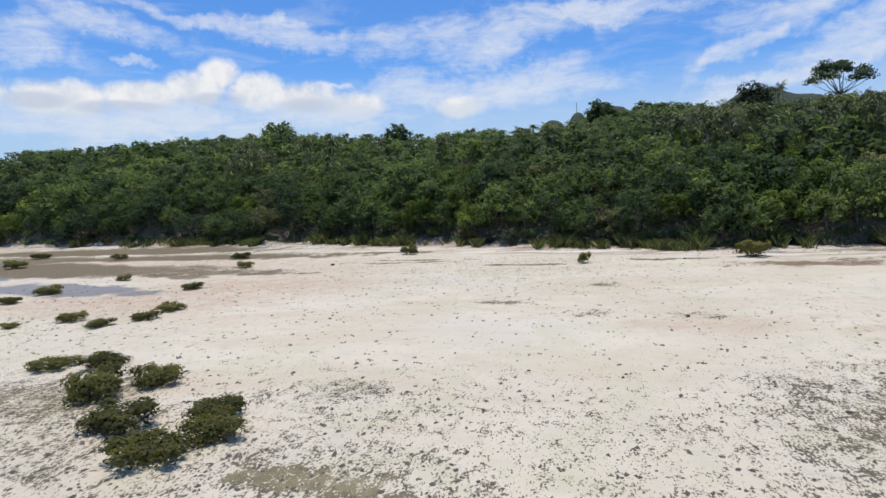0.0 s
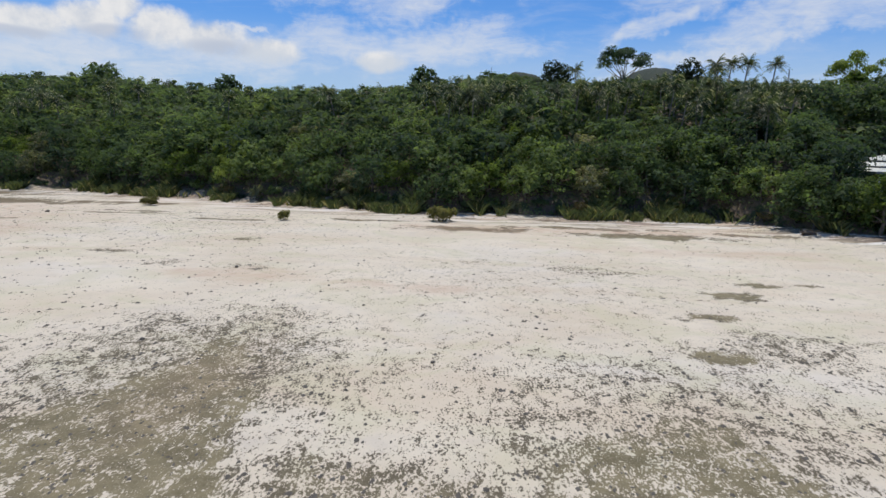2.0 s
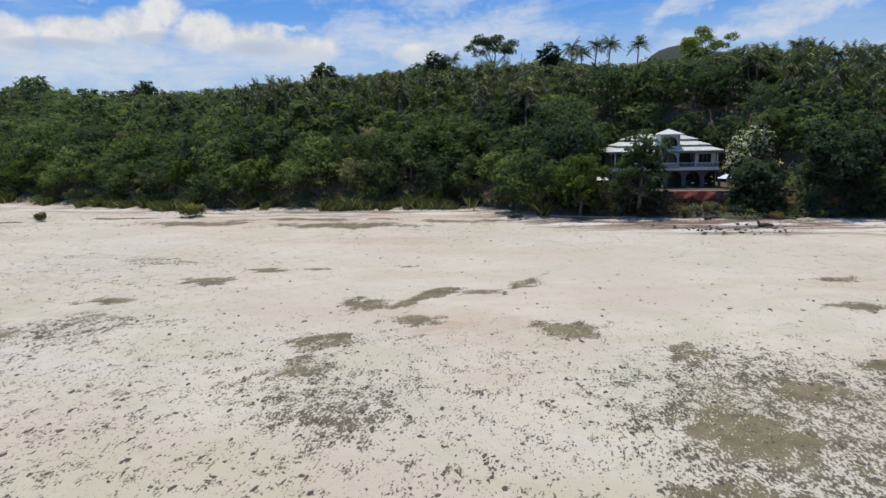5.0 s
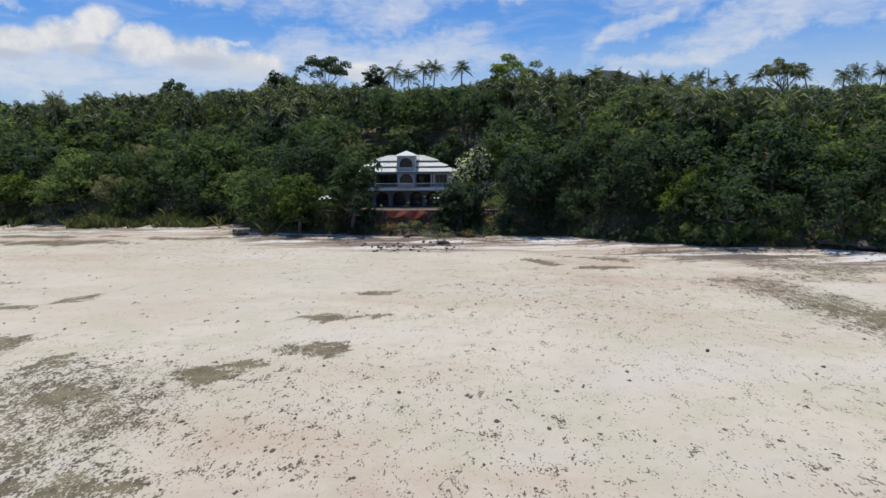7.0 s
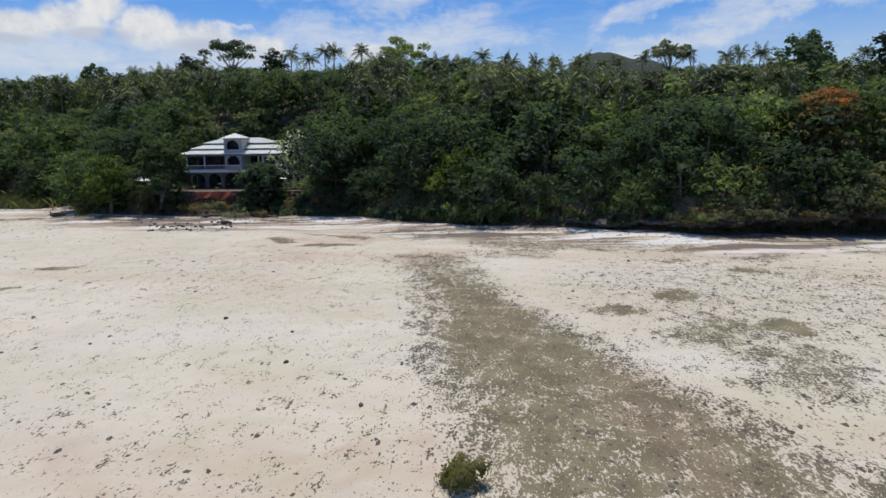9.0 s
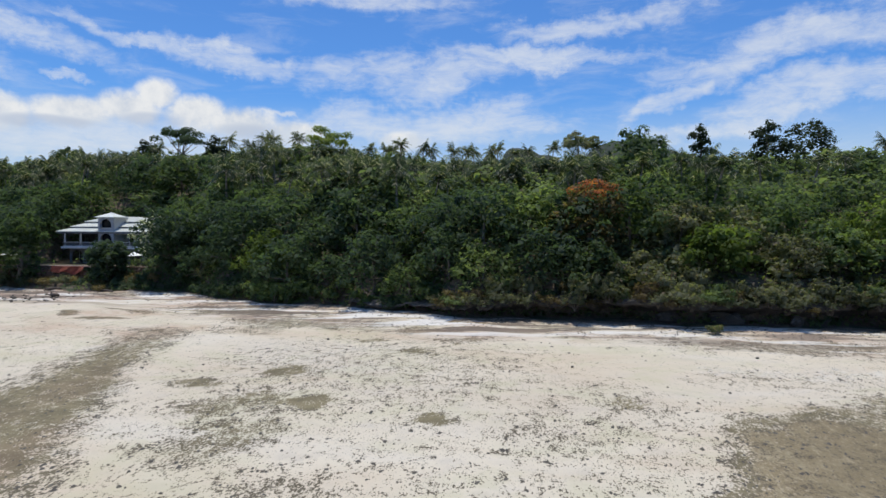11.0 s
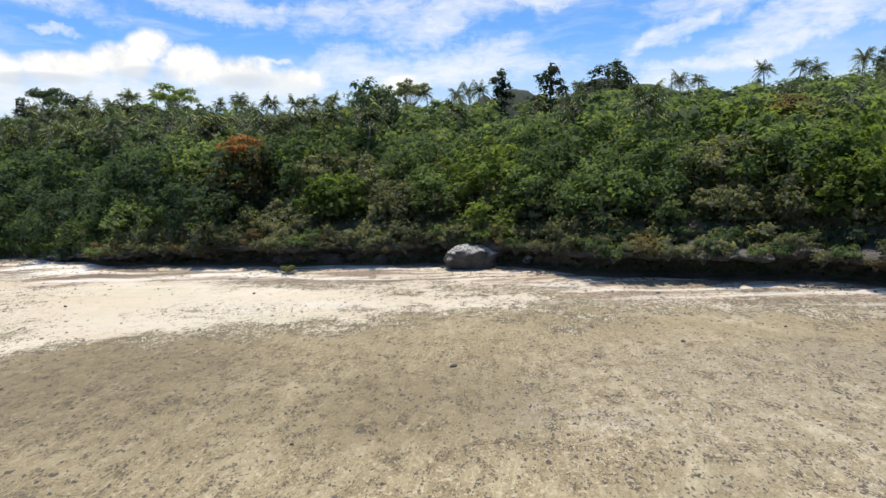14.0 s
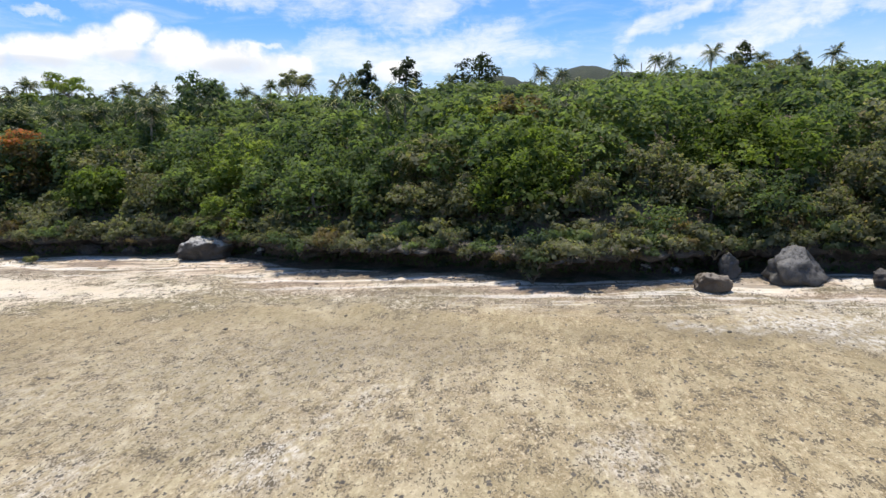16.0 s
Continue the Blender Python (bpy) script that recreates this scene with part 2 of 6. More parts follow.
    base = k.mix(k.math("MULTIPLY", pale, k.ramp(n_small, 0.35, 0.7)), base, (0.70, 0.66, 0.58))
    # weed: scattered crumbs where thin, a closed mat where thick
    n_torn = k.noise(at, 1.1, 4, 0.65, (1.0, 0.7, 1.0), 0.6)
    level = k.math("SUBTRACT", k.math("ADD", k.math("MULTIPLY_ADD", n_mid, 0.16, 0.43), k.math("MULTIPLY", n_torn, 0.36)), k.math("MULTIPLY", algae, 0.262))
    weed = k.ramp(k.math("SUBTRACT", grain, level), -0.012, 0.035)
    weed_c = k.mix(k.ramp(n_mid, 0.35, 0.65), (0.145, 0.118, 0.062), (0.238, 0.196, 0.106))
    weed_c = k.mix(k.math("MULTIPLY", tan, 0.5), weed_c, (0.24, 0.155, 0.10))
    weed_c = k.mix(k.math("MULTIPLY", k.ramp(n_fine, 0.5, 0.7), 0.5), weed_c, (0.36, 0.31, 0.195))
    weed_c = k.mix(k.math("MULTIPLY", k.ramp(algae, 0.92, 0.66), 0.8), weed_c, (0.104, 0.083, 0.056))
    base = k.mix(weed, base, weed_c)
    # lines of wrack, bleached sand and rusty film along the head of the beach
    strand = k.attr("strand")
    n_line, n_rust = k.noise(at, 0.36, 6, 0.7, (0.16, 1.3, 1.0), 0.6), k.noise(at, 0.2, 4, 0.6, (0.5, 1.0, 1.0), 0.5)
    base = k.mix(k.math("MULTIPLY", strand, k.math("MULTIPLY", k.ramp(n_rust, 0.44, 0.62), 0.6)), base, (0.46, 0.31, 0.225))
    base = k.mix(k.math("MULTIPLY", strand, k.ramp(n_line, 0.48, 0.42)), base, (0.74, 0.70, 0.63))
    base = k.mix(k.math("MULTIPLY", strand, k.math("MULTIPLY", k.ramp(n_line, 0.505, 0.55), 0.95)), base, (0.165, 0.128, 0.096))
    # olive mud banks
    bank = k.ramp(k.math("ADD", mud, k.math("MULTIPLY", k.math("SUBTRACT", n_mid, 0.5), 0.9)), 0.35, 0.62)
    base = k.mix(k.math("MULTIPLY", bank, 0.88), base, k.mix(k.ramp(n_small, 0.35, 0.65), (0.142, 0.108, 0.060), (0.215, 0.163, 0.092)))
    # wet hollows
    damp = k.ramp(k.math("ADD", wet, k.math("MULTIPLY", k.math("SUBTRACT", n_mid, 0.5), 1.2)), 0.35, 0.65)
    base = k.mix(k.math("MULTIPLY", damp, 0.75), base, (0.20, 0.185, 0.165))
    # leaf litter and earth under the trees, and painted shade under the rock lip
    litter = k.mix(k.ramp(n_small, 0.35, 0.65), (0.10, 0.075, 0.052), (0.17, 0.130, 0.090))
    litter = k.mix(k.ramp(n_mid, 0.5, 0.62), litter, (0.05, 0.065, 0.03))
    base = k.mix(k.ramp(k.math("ADD", soil_lip_shade, k.math("MULTIPLY", k.math("SUBTRACT", n_mid, 0.5), 0.8)), 0.3, 0.6), base, litter)
    k.put(p.inputs["Base Color"], base)
    k.put(p.inputs["Roughness"], k.math("MULTIPLY_ADD", damp, -0.55, 0.9))
    p.inputs["Specular IOR Level"].default_value = 0.3
    h = k.math("ADD", k.math("MULTIPLY", n_small, 0.6), k.math("MULTIPLY", k.math("ADD", n_fine, weed), 0.25))
    bump(k, p, h, 0.55, 0.12)
    return m


def rock_material(name, dark, mid, pale):
    m, k, p = material(name)
    at = k.add("ShaderNodeTexCoord").outputs["Object"]
    geo = k.add("ShaderNodeNewGeometry")
    n1, n2, n3 = k.noise(at, 0.55, 6, 0.65), k.noise(at, 2.4, 6, 0.7), k.noise(at, 9.0, 4, 0.6)
    c = k.mix(k.ramp(n1, 0.35, 0.62), dark, mid)
    up = k.add("ShaderNodeSeparateXYZ")
    k.put(up.inputs[0], geo.outputs["Normal"])
    # upward faces paled in patches: crust, plus overhead sun put into the colour
    crust_and_sun = k.math("MULTIPLY", k.ramp(up.outputs[2], 0.30, 0.75), k.ramp(n2, 0.38, 0.52))
    c = k.mix(crust_and_sun, c, pale)
    c = k.mix(k.math("MULTIPLY", k.ramp(n3, 0.52, 0.7), 0.5), c, tuple(v * 0.55 for v in dark))
    k.put(p.inputs["Base Color"], c)
    p.inputs["Roughness"].default_value = 0.88
    bump(k, p, k.math("ADD", n2, k.math("MULTIPLY", n3, 0.4)), 0.9, 0.25)
    return m


GROUND = ground_material()
LEAF_DARK = leaf_material("leaf_dark", (0.052, 0.079, 0.054), (0.078, 0.114, 0.067), (0.108, 0.151, 0.079))
LEAF_MID = leaf_material("leaf_mid", (0.062, 0.091, 0.047), (0.114, 0.16, 0.073), (0.199, 0.248, 0.107))
LEAF_LIGHT = leaf_material("leaf_light", (0.078, 0.113, 0.03), (0.147, 0.197, 0.054), (0.232, 0.278, 0.089))
LEAF_GREY = leaf_material("leaf_grey", (0.101, 0.112, 0.068), (0.178, 0.186, 0.115), (0.265, 0.262, 0.172), 0.08, (0.28, 0.22, 0.15))
# about half the albedo of LEAF_DARK: the skyline trees' shade is in the colour
LEAF_DARK_SHADED = leaf_material("leaf_dark_shaded", (0.024, 0.034, 0.026), (0.036, 0.051, 0.033), (0.056, 0.073, 0.043))
# the pale flecks are sun glints on the fronds, put into the colour
LEAF_PALM = leaf_material("leaf_palm", (0.032, 0.049, 0.024), (0.055, 0.075, 0.037), (0.118, 0.138, 0.078), 0.15, (0.44, 0.41, 0.30), gloss=0.28)
LEAF_WOOD = leaf_material("leaf_wood", (0.074, 0.102, 0.060), (0.114, 0.154, 0.080), (0.194, 0.234, 0.106), 0.025, (0.24, 0.20, 0.12))
LEAF_FLAME = leaf_material("leaf_flame", (0.27, 0.11, 0.05), (0.46, 0.165, 0.07), (0.58, 0.225, 0.10), 0.28, (0.10, 0.11, 0.05))
LEAF_BLOSSOM = leaf_material("leaf_blossom", (0.03, 0.05, 0.02), (0.06, 0.085, 0.035), (0.12, 0.14, 0.07), 0.55, (0.66, 0.66, 0.62))
LEAF_DRY = leaf_material("leaf_dry", (0.10, 0.078, 0.046), (0.18, 0.142, 0.074), (0.26, 0.205, 0.105))
LEAF_MANGROVE = leaf_material("leaf_mangrove", (0.085, 0.085, 0.036), (0.148, 0.142, 0.056), (0.225, 0.205, 0.088), patch=0.5)
LEAF_GRASS = leaf_material("leaf_grass", (0.085, 0.10, 0.055), (0.125, 0.145, 0.075), (0.19, 0.20, 0.11), 0.14, (0.34, 0.28, 0.15))
BARK = plain("bark", (0.085, 0.070, 0.052), (0.16, 0.135, 0.105), 2.0, 0.9, 0.03)
BARK_PALE = plain("bark_pale", (0.19, 0.165, 0.13), (0.30, 0.27, 0.22), 2.0, 0.9, 0.03)
ROCK = rock_material("limestone", (0.035, 0.032, 0.028), (0.080, 0.073, 0.063), (0.52, 0.50, 0.455))
ROCK_DARK = rock_material("cliff_rock", (0.042, 0.036, 0.031), (0.085, 0.074, 0.064), (0.130, 0.117, 0.102))
ROCK_BROWN = rock_material("brown_rock", (0.075, 0.056, 0.040), (0.15, 0.115, 0.082), (0.30, 0.255, 0.20))
ROCK_GREY = rock_material("grey_rock", (0.060, 0.056, 0.050), (0.125, 0.116, 0.104), (0.21, 0.20, 0.18))
PEBBLE = plain("weedy_pebble", (0.080, 0.070, 0.055), (0.150, 0.130, 0.100), 1.5, 0.9, 0.02)
DRIFT = plain("drift_wood", (0.06, 0.045, 0.035), (0.14, 0.11, 0.08), 2.0, 0.9, 0.03)
PLASTER = plain("white_plaster", (0.58, 0.58, 0.56), (0.70, 0.70, 0.67), 0.8, 0.8, 0.003)
ROOFING = plain("cream_roof_sheet", (0.60, 0.60, 0.52), (0.70, 0.70, 0.61), 0.6, 0.5, 0.004)
TRIM = plain("grey_trim", (0.13, 0.14, 0.15), (0.2, 0.2, 0.21), 1.5, 0.7, 0.003)
# timber of the balcony doors, and the painted shade in the house's recesses
DARK_GAP = plain("dark_timber_and_shade", (0.03, 0.026, 0.024), (0.06, 0.052, 0.048), 1.5, 0.7, 0.005)
# plaster greyed for the shaded arcade and tower front; shade is in the colour
PLASTER_SHADED = plain("shaded_plaster", (0.30, 0.31, 0.335), (0.38, 0.39, 0.41), 0.8, 0.8, 0.003)
ARCH_SHADED = plain("shaded_arch_plaster", (0.15, 0.16, 0.185), (0.21, 0.22, 0.245), 0.8, 0.8, 0.003)
BLUE_DOOR = plain("blue_painted_shutter", (0.02, 0.03, 0.06), (0.035, 0.05, 0.09), 1.2, 0.5, 0.003)
STONE_WALL = rock_material("rubble_wall", (0.11, 0.066, 0.048), (0.20, 0.125, 0.09), (0.30, 0.21, 0.165))
RED_SHEET = plain("red_tarpaulin", (0.36, 0.075, 0.045), (0.46, 0.15, 0.09), 1.0, 0.6, 0.03)
CANVAS = plain("white_canvas", (0.68, 0.68, 0.66), (0.78, 0.78, 0.76), 1.0, 0.8, 0.01)
STEEL = plain("galvanised_steel", (0.30, 0.31, 0.32), (0.42, 0.43, 0.44), 1.0, 0.5, 0.003, 0.6)


def glass_material():
    m, k, p = material("window_glass")
    p.inputs["Base Color"].default_value = (0.012, 0.014, 0.018, 1)
    p.inputs["Roughness"].default_value = 0.12
    p.inputs["Specular IOR Level"].default_value = 0.3
    return m


GLASS = glass_material()


# ---- the lie of the land ----
SHORE_X = [-400, -180, -108, -47, -5, 27, 50, 77, 88, 95, 110, 128, 144, 157, 176, 203, 223, 239, 257, 275, 300, 340, 420]
SHORE_Y = [150, 142, 136, 130, 115, 105.5, 106, 105, 93, 90, 88, 87, 79, 75, 70, 68.0, 65, 58.5, 53.0, 52.3, 50, 47, 44]
LIP_X = [158, 172, 180, 192, 201, 208, 220, 227, 235, 243, 250, 261, 270, 280, 300, 345]
LIP_OUT = [0.2, 0.6, 1.4, 2.6, 1.4, 0.5, 0.6, 2.2, 3.6, 3.8, 3.0, 3.8, 1.6, 0.3, 0.8, 2.0]
RIDGE_X = [-400, -180, 12, 60, 115, 130, 200, 230, 300, 420]
RIDGE_Y = [235, 225, 220, 203, 186, 174, 163, 152, 147, 145]
CREST_X = [-400, -180, -110, -66, -39, 10, 50, 85, 116, 133, 160, 171, 190, 220, 232, 258, 280, 310, 420]
CREST_Z = [27, 27, 26, 22.5, 23, 27, 25.5, 26, 26.5, 24.6, 19.6, 17.8, 19.6, 17.6, 17.5, 18.5, 19.5, 19.8, 19]


def shore(x):
    return np.interp(x, SHORE_X, SHORE_Y) + 0.9 * np.sin(x * 0.21) + 0.6 * np.sin(x * 0.53 + 1.0)


def step(a, b, v):
    u = np.clip((v - a) / (b - a), 0, 1)
    return u * u * (3 - 2 * u)


def land(x, y):
    """Height of the ground, for arrays or numbers."""
    x, y = np.asarray(x, float), np.asarray(y, float)
    s0 = shore(x)
    d = y - s0
    run = np.interp(x, RIDGE_X, RIDGE_Y) - s0
    crest = np.interp(x, CREST_X, CREST_Z)
    s = d / run
    prof = np.interp(s, [0, 0.05, 0.15, 0.3, 0.6, 0.9, 1.0, 1.25, 2.2, 5], [0.02, 0.10, 0.29, 0.47, 0.75, 0.96, 1.0, 0.99, 0.8, 0.7])
    beach = 0.05 * np.sin(x * 0.31 + 0.4 * np.sin(y * 0.2)) * np.sin(y * 0.27 + 1.3) + 0.03 * np.sin(x * 0.9 + y * 0.7)
    beach = beach * step(8, 20, y) + 0.5 * step(-9, 0.5, d)
    cliff = step(160, 178, x)
    bank = (1.2 * step(0.2, 3.5, d)) * (1 - cliff) + cliff * 3.3 * step(1.6, 3.0, d)
    hill = crest * prof * step(0.0, 5.0, d)
    hill = hill + 13 * np.exp(-((x - 46) / 34) ** 2 - ((y - 300) / 40) ** 2)
    z = beach + np.where(d > 0, bank + hill, 0)
    # level pad of the house
    pad = step(90, 94, x) * step(124, 120, x) * step(93.2, 94.2, y) * step(126, 120, y)
    yard = step(88, 93, x) * step(124, 119, x) * step(0.2, 2.0, d) * (1 - step(93.2, 94.2, y))
    z = z * (1 - yard) + np.minimum(z, 1.1) * yard
    return z * (1 - pad) + 3.45 * pad


PATCHES, STRIPS = [], []


def patch(field, x, y, rx, ry, amount=1.0, turn=0.0):
    """A soft oval on the ground: its field, its middle, its two radii, how strong it is, and its turn in degrees."""
    PATCHES.append((field, x, y, rx, ry, amount, radians(turn)))


def strip(field, ys, left, right, amount, soft):
    """A tongue that runs up the beach: its two edges and its strength, row by row, and how soft its edges are in metres."""
    STRIPS.append((field, ys, left, right, amount, soft))


# weed tongue passed first, and the crumbs round it
strip("algae", (14, 18, 21, 24, 28, 32, 37, 45), (5, 9, 12, 15, 17.2, 18.6, 19.0, 18.6), (28.5, 27, 26, 25.2, 24.6, 22.6, 20.6, 19.4), (0.97, 0.98, 0.99, 1.0, 1.02, 1.02, 0.96, 0.8), 1.6)
patch("tan", 21, 29, 2.5, 7.0, 0.3)
patch("algae", 31, 18, 9, 7, 0.80)
patch("algae", 46, 18.5, 7, 5, 0.78)
patch("algae", 19, 31, 12, 15, 0.76)
patch("algae", -8, 24, 13, 9, 0.62)
patch("algae", -22, 27, 12, 9, 0.66)
patch("algae", 42, 22, 8.5, 7, 0.90)
patch("algae", 43, 27, 14, 12, 0.66)
patch("algae", 60, 24, 16, 9, 0.46)
patch("algae", 52, 37, 9, 5, 0.7, 30)
# small mats in front of the beach
patch("algae", 71.4, 44.2, 2.0, 3.0, 1.15)
patch("algae", 79.8, 48.6, 1.6, 0.9, 1.15)
patch("algae", 71.6, 36.2, 3.2, 1.6, 1.1)
patch("algae", 71.6, 31.1, 2.6, 1.6, 1.0)
patch("algae", 74, 27, 5.5, 5.0, 0.78)
patch("algae", 48.7, 35.5, 1.7, 0.9, 1.15)
patch("algae", 50.3, 44.4, 2.2, 0.9, 1.05)
patch("algae", 55, 51.5, 2.1, 1.2, 1.1)
patch("algae", 58.7, 56.0, 1.7, 0.9, 1.15)
patch("algae", 64, 56.7, 1.6, 0.7, 1.15)
patch("algae", 72.2, 58.3, 0.9, 0.6, 1.1)
patch("algae", 75.4, 47.4, 3.3, 0.9, 1.15, 58)
patch("algae", 83.0, 51.2, 3.4, 0.9, 1.15, 68)
patch("algae", 75.8, 40.6, 2.2, 1.0, 1.1)
patch("algae", 86.4, 39.5, 2.5, 2.0, 1.18)
patch("algae", 91.3, 34.4, 2.0, 2.2, 1.1)
patch("algae", 97.0, 30.4, 2.5, 1.8, 1.18)
patch("algae", 92.5, 25.4, 2.8, 3.2, 1.16)
patch("algae", 102.4, 21.8, 2.8, 1.8, 1.0)
patch("algae", 90, 19, 5, 3.5, 1.0)
patch("algae", 95, 27, 11, 11, 0.81)
patch("algae", 101.9, 33.4, 1.5, 1.0, 1.15)
patch("algae", 104.5, 35.2, 1.0, 0.7, 1.1)
patch("algae", 106.9, 38.4, 2.2, 1.5, 1.05)
patch("algae", 104, 35.2, 1.6, 1.2, 1.05)
patch("algae", 105.6, 45.5, 2.3, 0.8, 1.15)
patch("algae", 109.6, 46, 1.2, 0.6, 1.1)
patch("algae", 108.2, 54, 1.7, 0.8, 1.12, 20)
patch("algae", 5.9, 72.8, 2.2, 0.9, 1.0)
patch("algae", 11.8, 56.3, 3.5, 1.6, 0.7)
patch("algae", 3.5, 57, 3.0, 1.8, 0.75)
patch("algae", -4, 62, 3.0, 0.9, 0.8)
patch("algae", 45, 60, 6, 3, 0.65)
patch("algae", 33, 63, 4, 2, 0.6)
# broad weed tongue beyond the house
strip("algae", (17, 19, 21.5, 26.7, 29, 35, 43, 47, 52, 57), (148, 147.6, 147.2, 146.6, 145.5, 145, 144.2, 143, 141.5, 140.5),
      (159.5, 158.7, 157.5, 156, 154.7, 152.3, 148.9, 148, 146.8, 145.5), (0.98, 0.98, 1.0, 1.04, 1.08, 1.12, 1.12, 1.06, 0.92, 0.78), 1.3)
strip("algae", (12, 19, 26, 35, 43, 52, 60), (145, 145.2, 143.5, 142.4, 141.6, 139.5, 138), (163, 162, 158.5, 154.5, 150.5, 148.5, 147), (0.8, 0.8, 0.8, 0.8, 0.78, 0.8, 0.8), 2.5)
patch("tan", 142.6, 57, 3.0, 4.0, 0.9)
patch("tan", 143, 20.5, 2.6, 1.8, 1.0)
patch("algae", 168, 46, 20, 20, 0.58)
patch("algae", 146.2, 74, 7, 3.0, 0.85)
patch("algae", 154, 66.5, 9, 4.2, 0.88)
patch("algae", 151, 62, 6, 5.0, 0.7)
patch("tan", 148.8, 39, 1.8, 6.0, 0.45, 8)
patch("tan", 142.6, 60, 3.6, 3.4, 0.9)
patch("tan", 135.5, 76, 6, 3.0, 0.6)
patch("tan", 154.4, 25, 1.6, 8.0, 0.6, 8)
patch("algae", 158.5, 65.0, 11, 3.4, 0.86)
patch("algae", 146, 72, 10, 2.6, 0.9)
patch("algae", 168, 62.5, 6, 2.0, 0.9)
patch("algae", 140, 57, 8, 3.0, 0.6)
patch("algae", 156.6, 40.2, 2.0, 1.7, 1.1)
patch("algae", 161.6, 44.3, 2.0, 1.9, 1.05)
patch("algae", 165.8, 37.2, 1.3, 1.8, 1.15)
patch("algae", 174, 58.6, 2.6, 2.4, 1.0)
patch("algae", 170, 52.6, 1.8, 1.8, 1.0)
patch("algae", 161.0, 35.6, 4.0, 4.0, 0.9)
patch("algae", 162.8, 30, 5.0, 5.0, 0.82)
patch("algae", 167.5, 22, 6.5, 5.0, 0.72)
patch("algae", 165.5, 57, 1.4, 0.9, 1.0)
patch("algae", 173.8, 34.4, 0.9, 0.9, 1.15)
patch("algae", 185.4, 38.2, 1.6, 1.6, 0.95)
patch("algae", 180.4, 32.5, 5.5, 5.5, 0.62)
patch("algae", 184, 37, 7, 10, 0.56)
patch("algae", 200, 46, 12, 5, 0.55)
patch("algae", 222, 54, 16, 4.5, 0.80)
patch("algae", 203, 27, 16, 11, 0.6)
patch("algae", 222, 22, 18, 9, 0.56)
patch("algae", 240, 48, 22, 3.5, 0.76)
patch("algae", 205, 58, 16, 4, 0.80)
patch("algae", 232, 51, 9, 2.0, 0.9)
patch("algae", 212, 60, 9, 1.6, 0.95)
patch("algae", 250, 46, 8, 1.4, 0.85)
patch("tan", 222, 58, 18, 4, 0.5)
patch("tan", 238, 52, 14, 3, 0.45)
patch("tan", 205, 62, 12, 3, 0.5)
patch("tan", 255, 41, 7, 3.0, 0.9)
patch("olive", 199, 30, 11, 12, 0.8)
patch("olive", 194, 25, 7, 6, 0.7)
patch("olive", 222, 37, 16, 7, 0.3)
patch("olive", 246, 34, 10, 5, 0.5)
patch("olive", 268, 36, 10, 2.4, 0.7)
patch("pale", 208, 48, 14, 1.6, 0.7)
patch("pale", 230, 49, 10, 1.4, 0.7)
# the wrack line and weedy hollows under the shore
patch("algae", 33, 89, 9, 2.8, 1.3)
patch("algae", 57, 86.5, 11, 3.0, 1.3)
patch("algae", 50, 93.5, 13, 1.6, 1.2)
patch("algae", 18, 96, 8, 1.0, 1.1)
patch("algae", 75, 91, 8, 1.8, 1.1)
patch("algae", 124.4, 69.8, 3.8, 0.8, 1.15, -55)
patch("algae", 130.2, 66.2, 4.2, 0.7, 1.15)
patch("algae", 131, 72.2, 4.2, 0.7, 1.0, -22)
patch("tan", 131, 69.5, 7.5, 3.4, 0.85)
patch("algae", 108.5, 80, 5.5, 2.6, 0.86)
patch("algae", -23, 96, 7.5, 0.7, 1.1)
patch("algae", -4.5, 91.5, 7.0, 0.7, 1.15)
patch("pale", 240, 27, 16, 11, 0.25)
patch("olive", 219, 26, 7, 6, 0.6)
patch("algae", 140, 74, 12, 3.0, 0.66)
patch("algae", 158, 66, 12, 3.0, 0.7)
patch("algae", 190, 62, 16, 3.0, 0.62)
patch("algae", -20, 99, 7, 0.9, 0.9)
patch("algae", -72, 90, 26, 7.5, 1.35)
patch("algae", -50, 87, 13, 3.5, 1.25)
patch("algae", -106, 108, 24, 8, 1.3)
patch("algae", -66, 110, 30, 6, 1.25)
patch("algae", -95, 124, 44, 8, 1.3)
patch("tan", 58, 91, 18, 3.0, 0.95)
patch("tan", 36, 90, 14, 4.5, 0.9)
patch("tan", 110, 86, 10, 2.5, 0.9)
patch("tan", -70, 96, 40, 14, 0.8)
patch("mud", -88, 93, 24, 9.5, 1.0, -14)
patch("mud", -53, 83.5, 7, 2.4, 0.95, -15)
patch("algae", -88, 93, 24, 10, 1.2, -14)
patch("mud", -70, 108, 36, 4.0, 1.0)
patch("mud", -100, 123, 44, 7.0, 1.0)
patch("mud", -40, 85, 6, 1.6, 0.9)
patch("mud", -30, 112, 12, 2.5, 0.8)
patch("wet", -63, 71.5, 17, 4.5, 1.1, -10)
patch("algae", -7.5, 25.2, 3.4, 1.8, 1.08)
patch("algae", -2.3, 23.5, 2.2, 1.2, 1.05)
patch("algae", -27, 33, 7, 5, 0.88)
patch("algae", -11.4, 35, 5, 2.5, 0.72)
patch("wet", -90, 82, 15, 3.5, 0.9, -20)
patch("tan", -45, 64, 17, 8, 1.0)
patch("tan", -36, 74, 14, 9, 1.0)
patch("tan", 12.9, 53.5, 5.5, 2.4, 0.7)
patch("tan", 28.6, 50.7, 8.0, 2.0, 0.6)
patch("tan", 79.1, 39.8, 3.2, 2.6, 0.8)
patch("tan", 59, 74, 15, 3.2, 0.45)
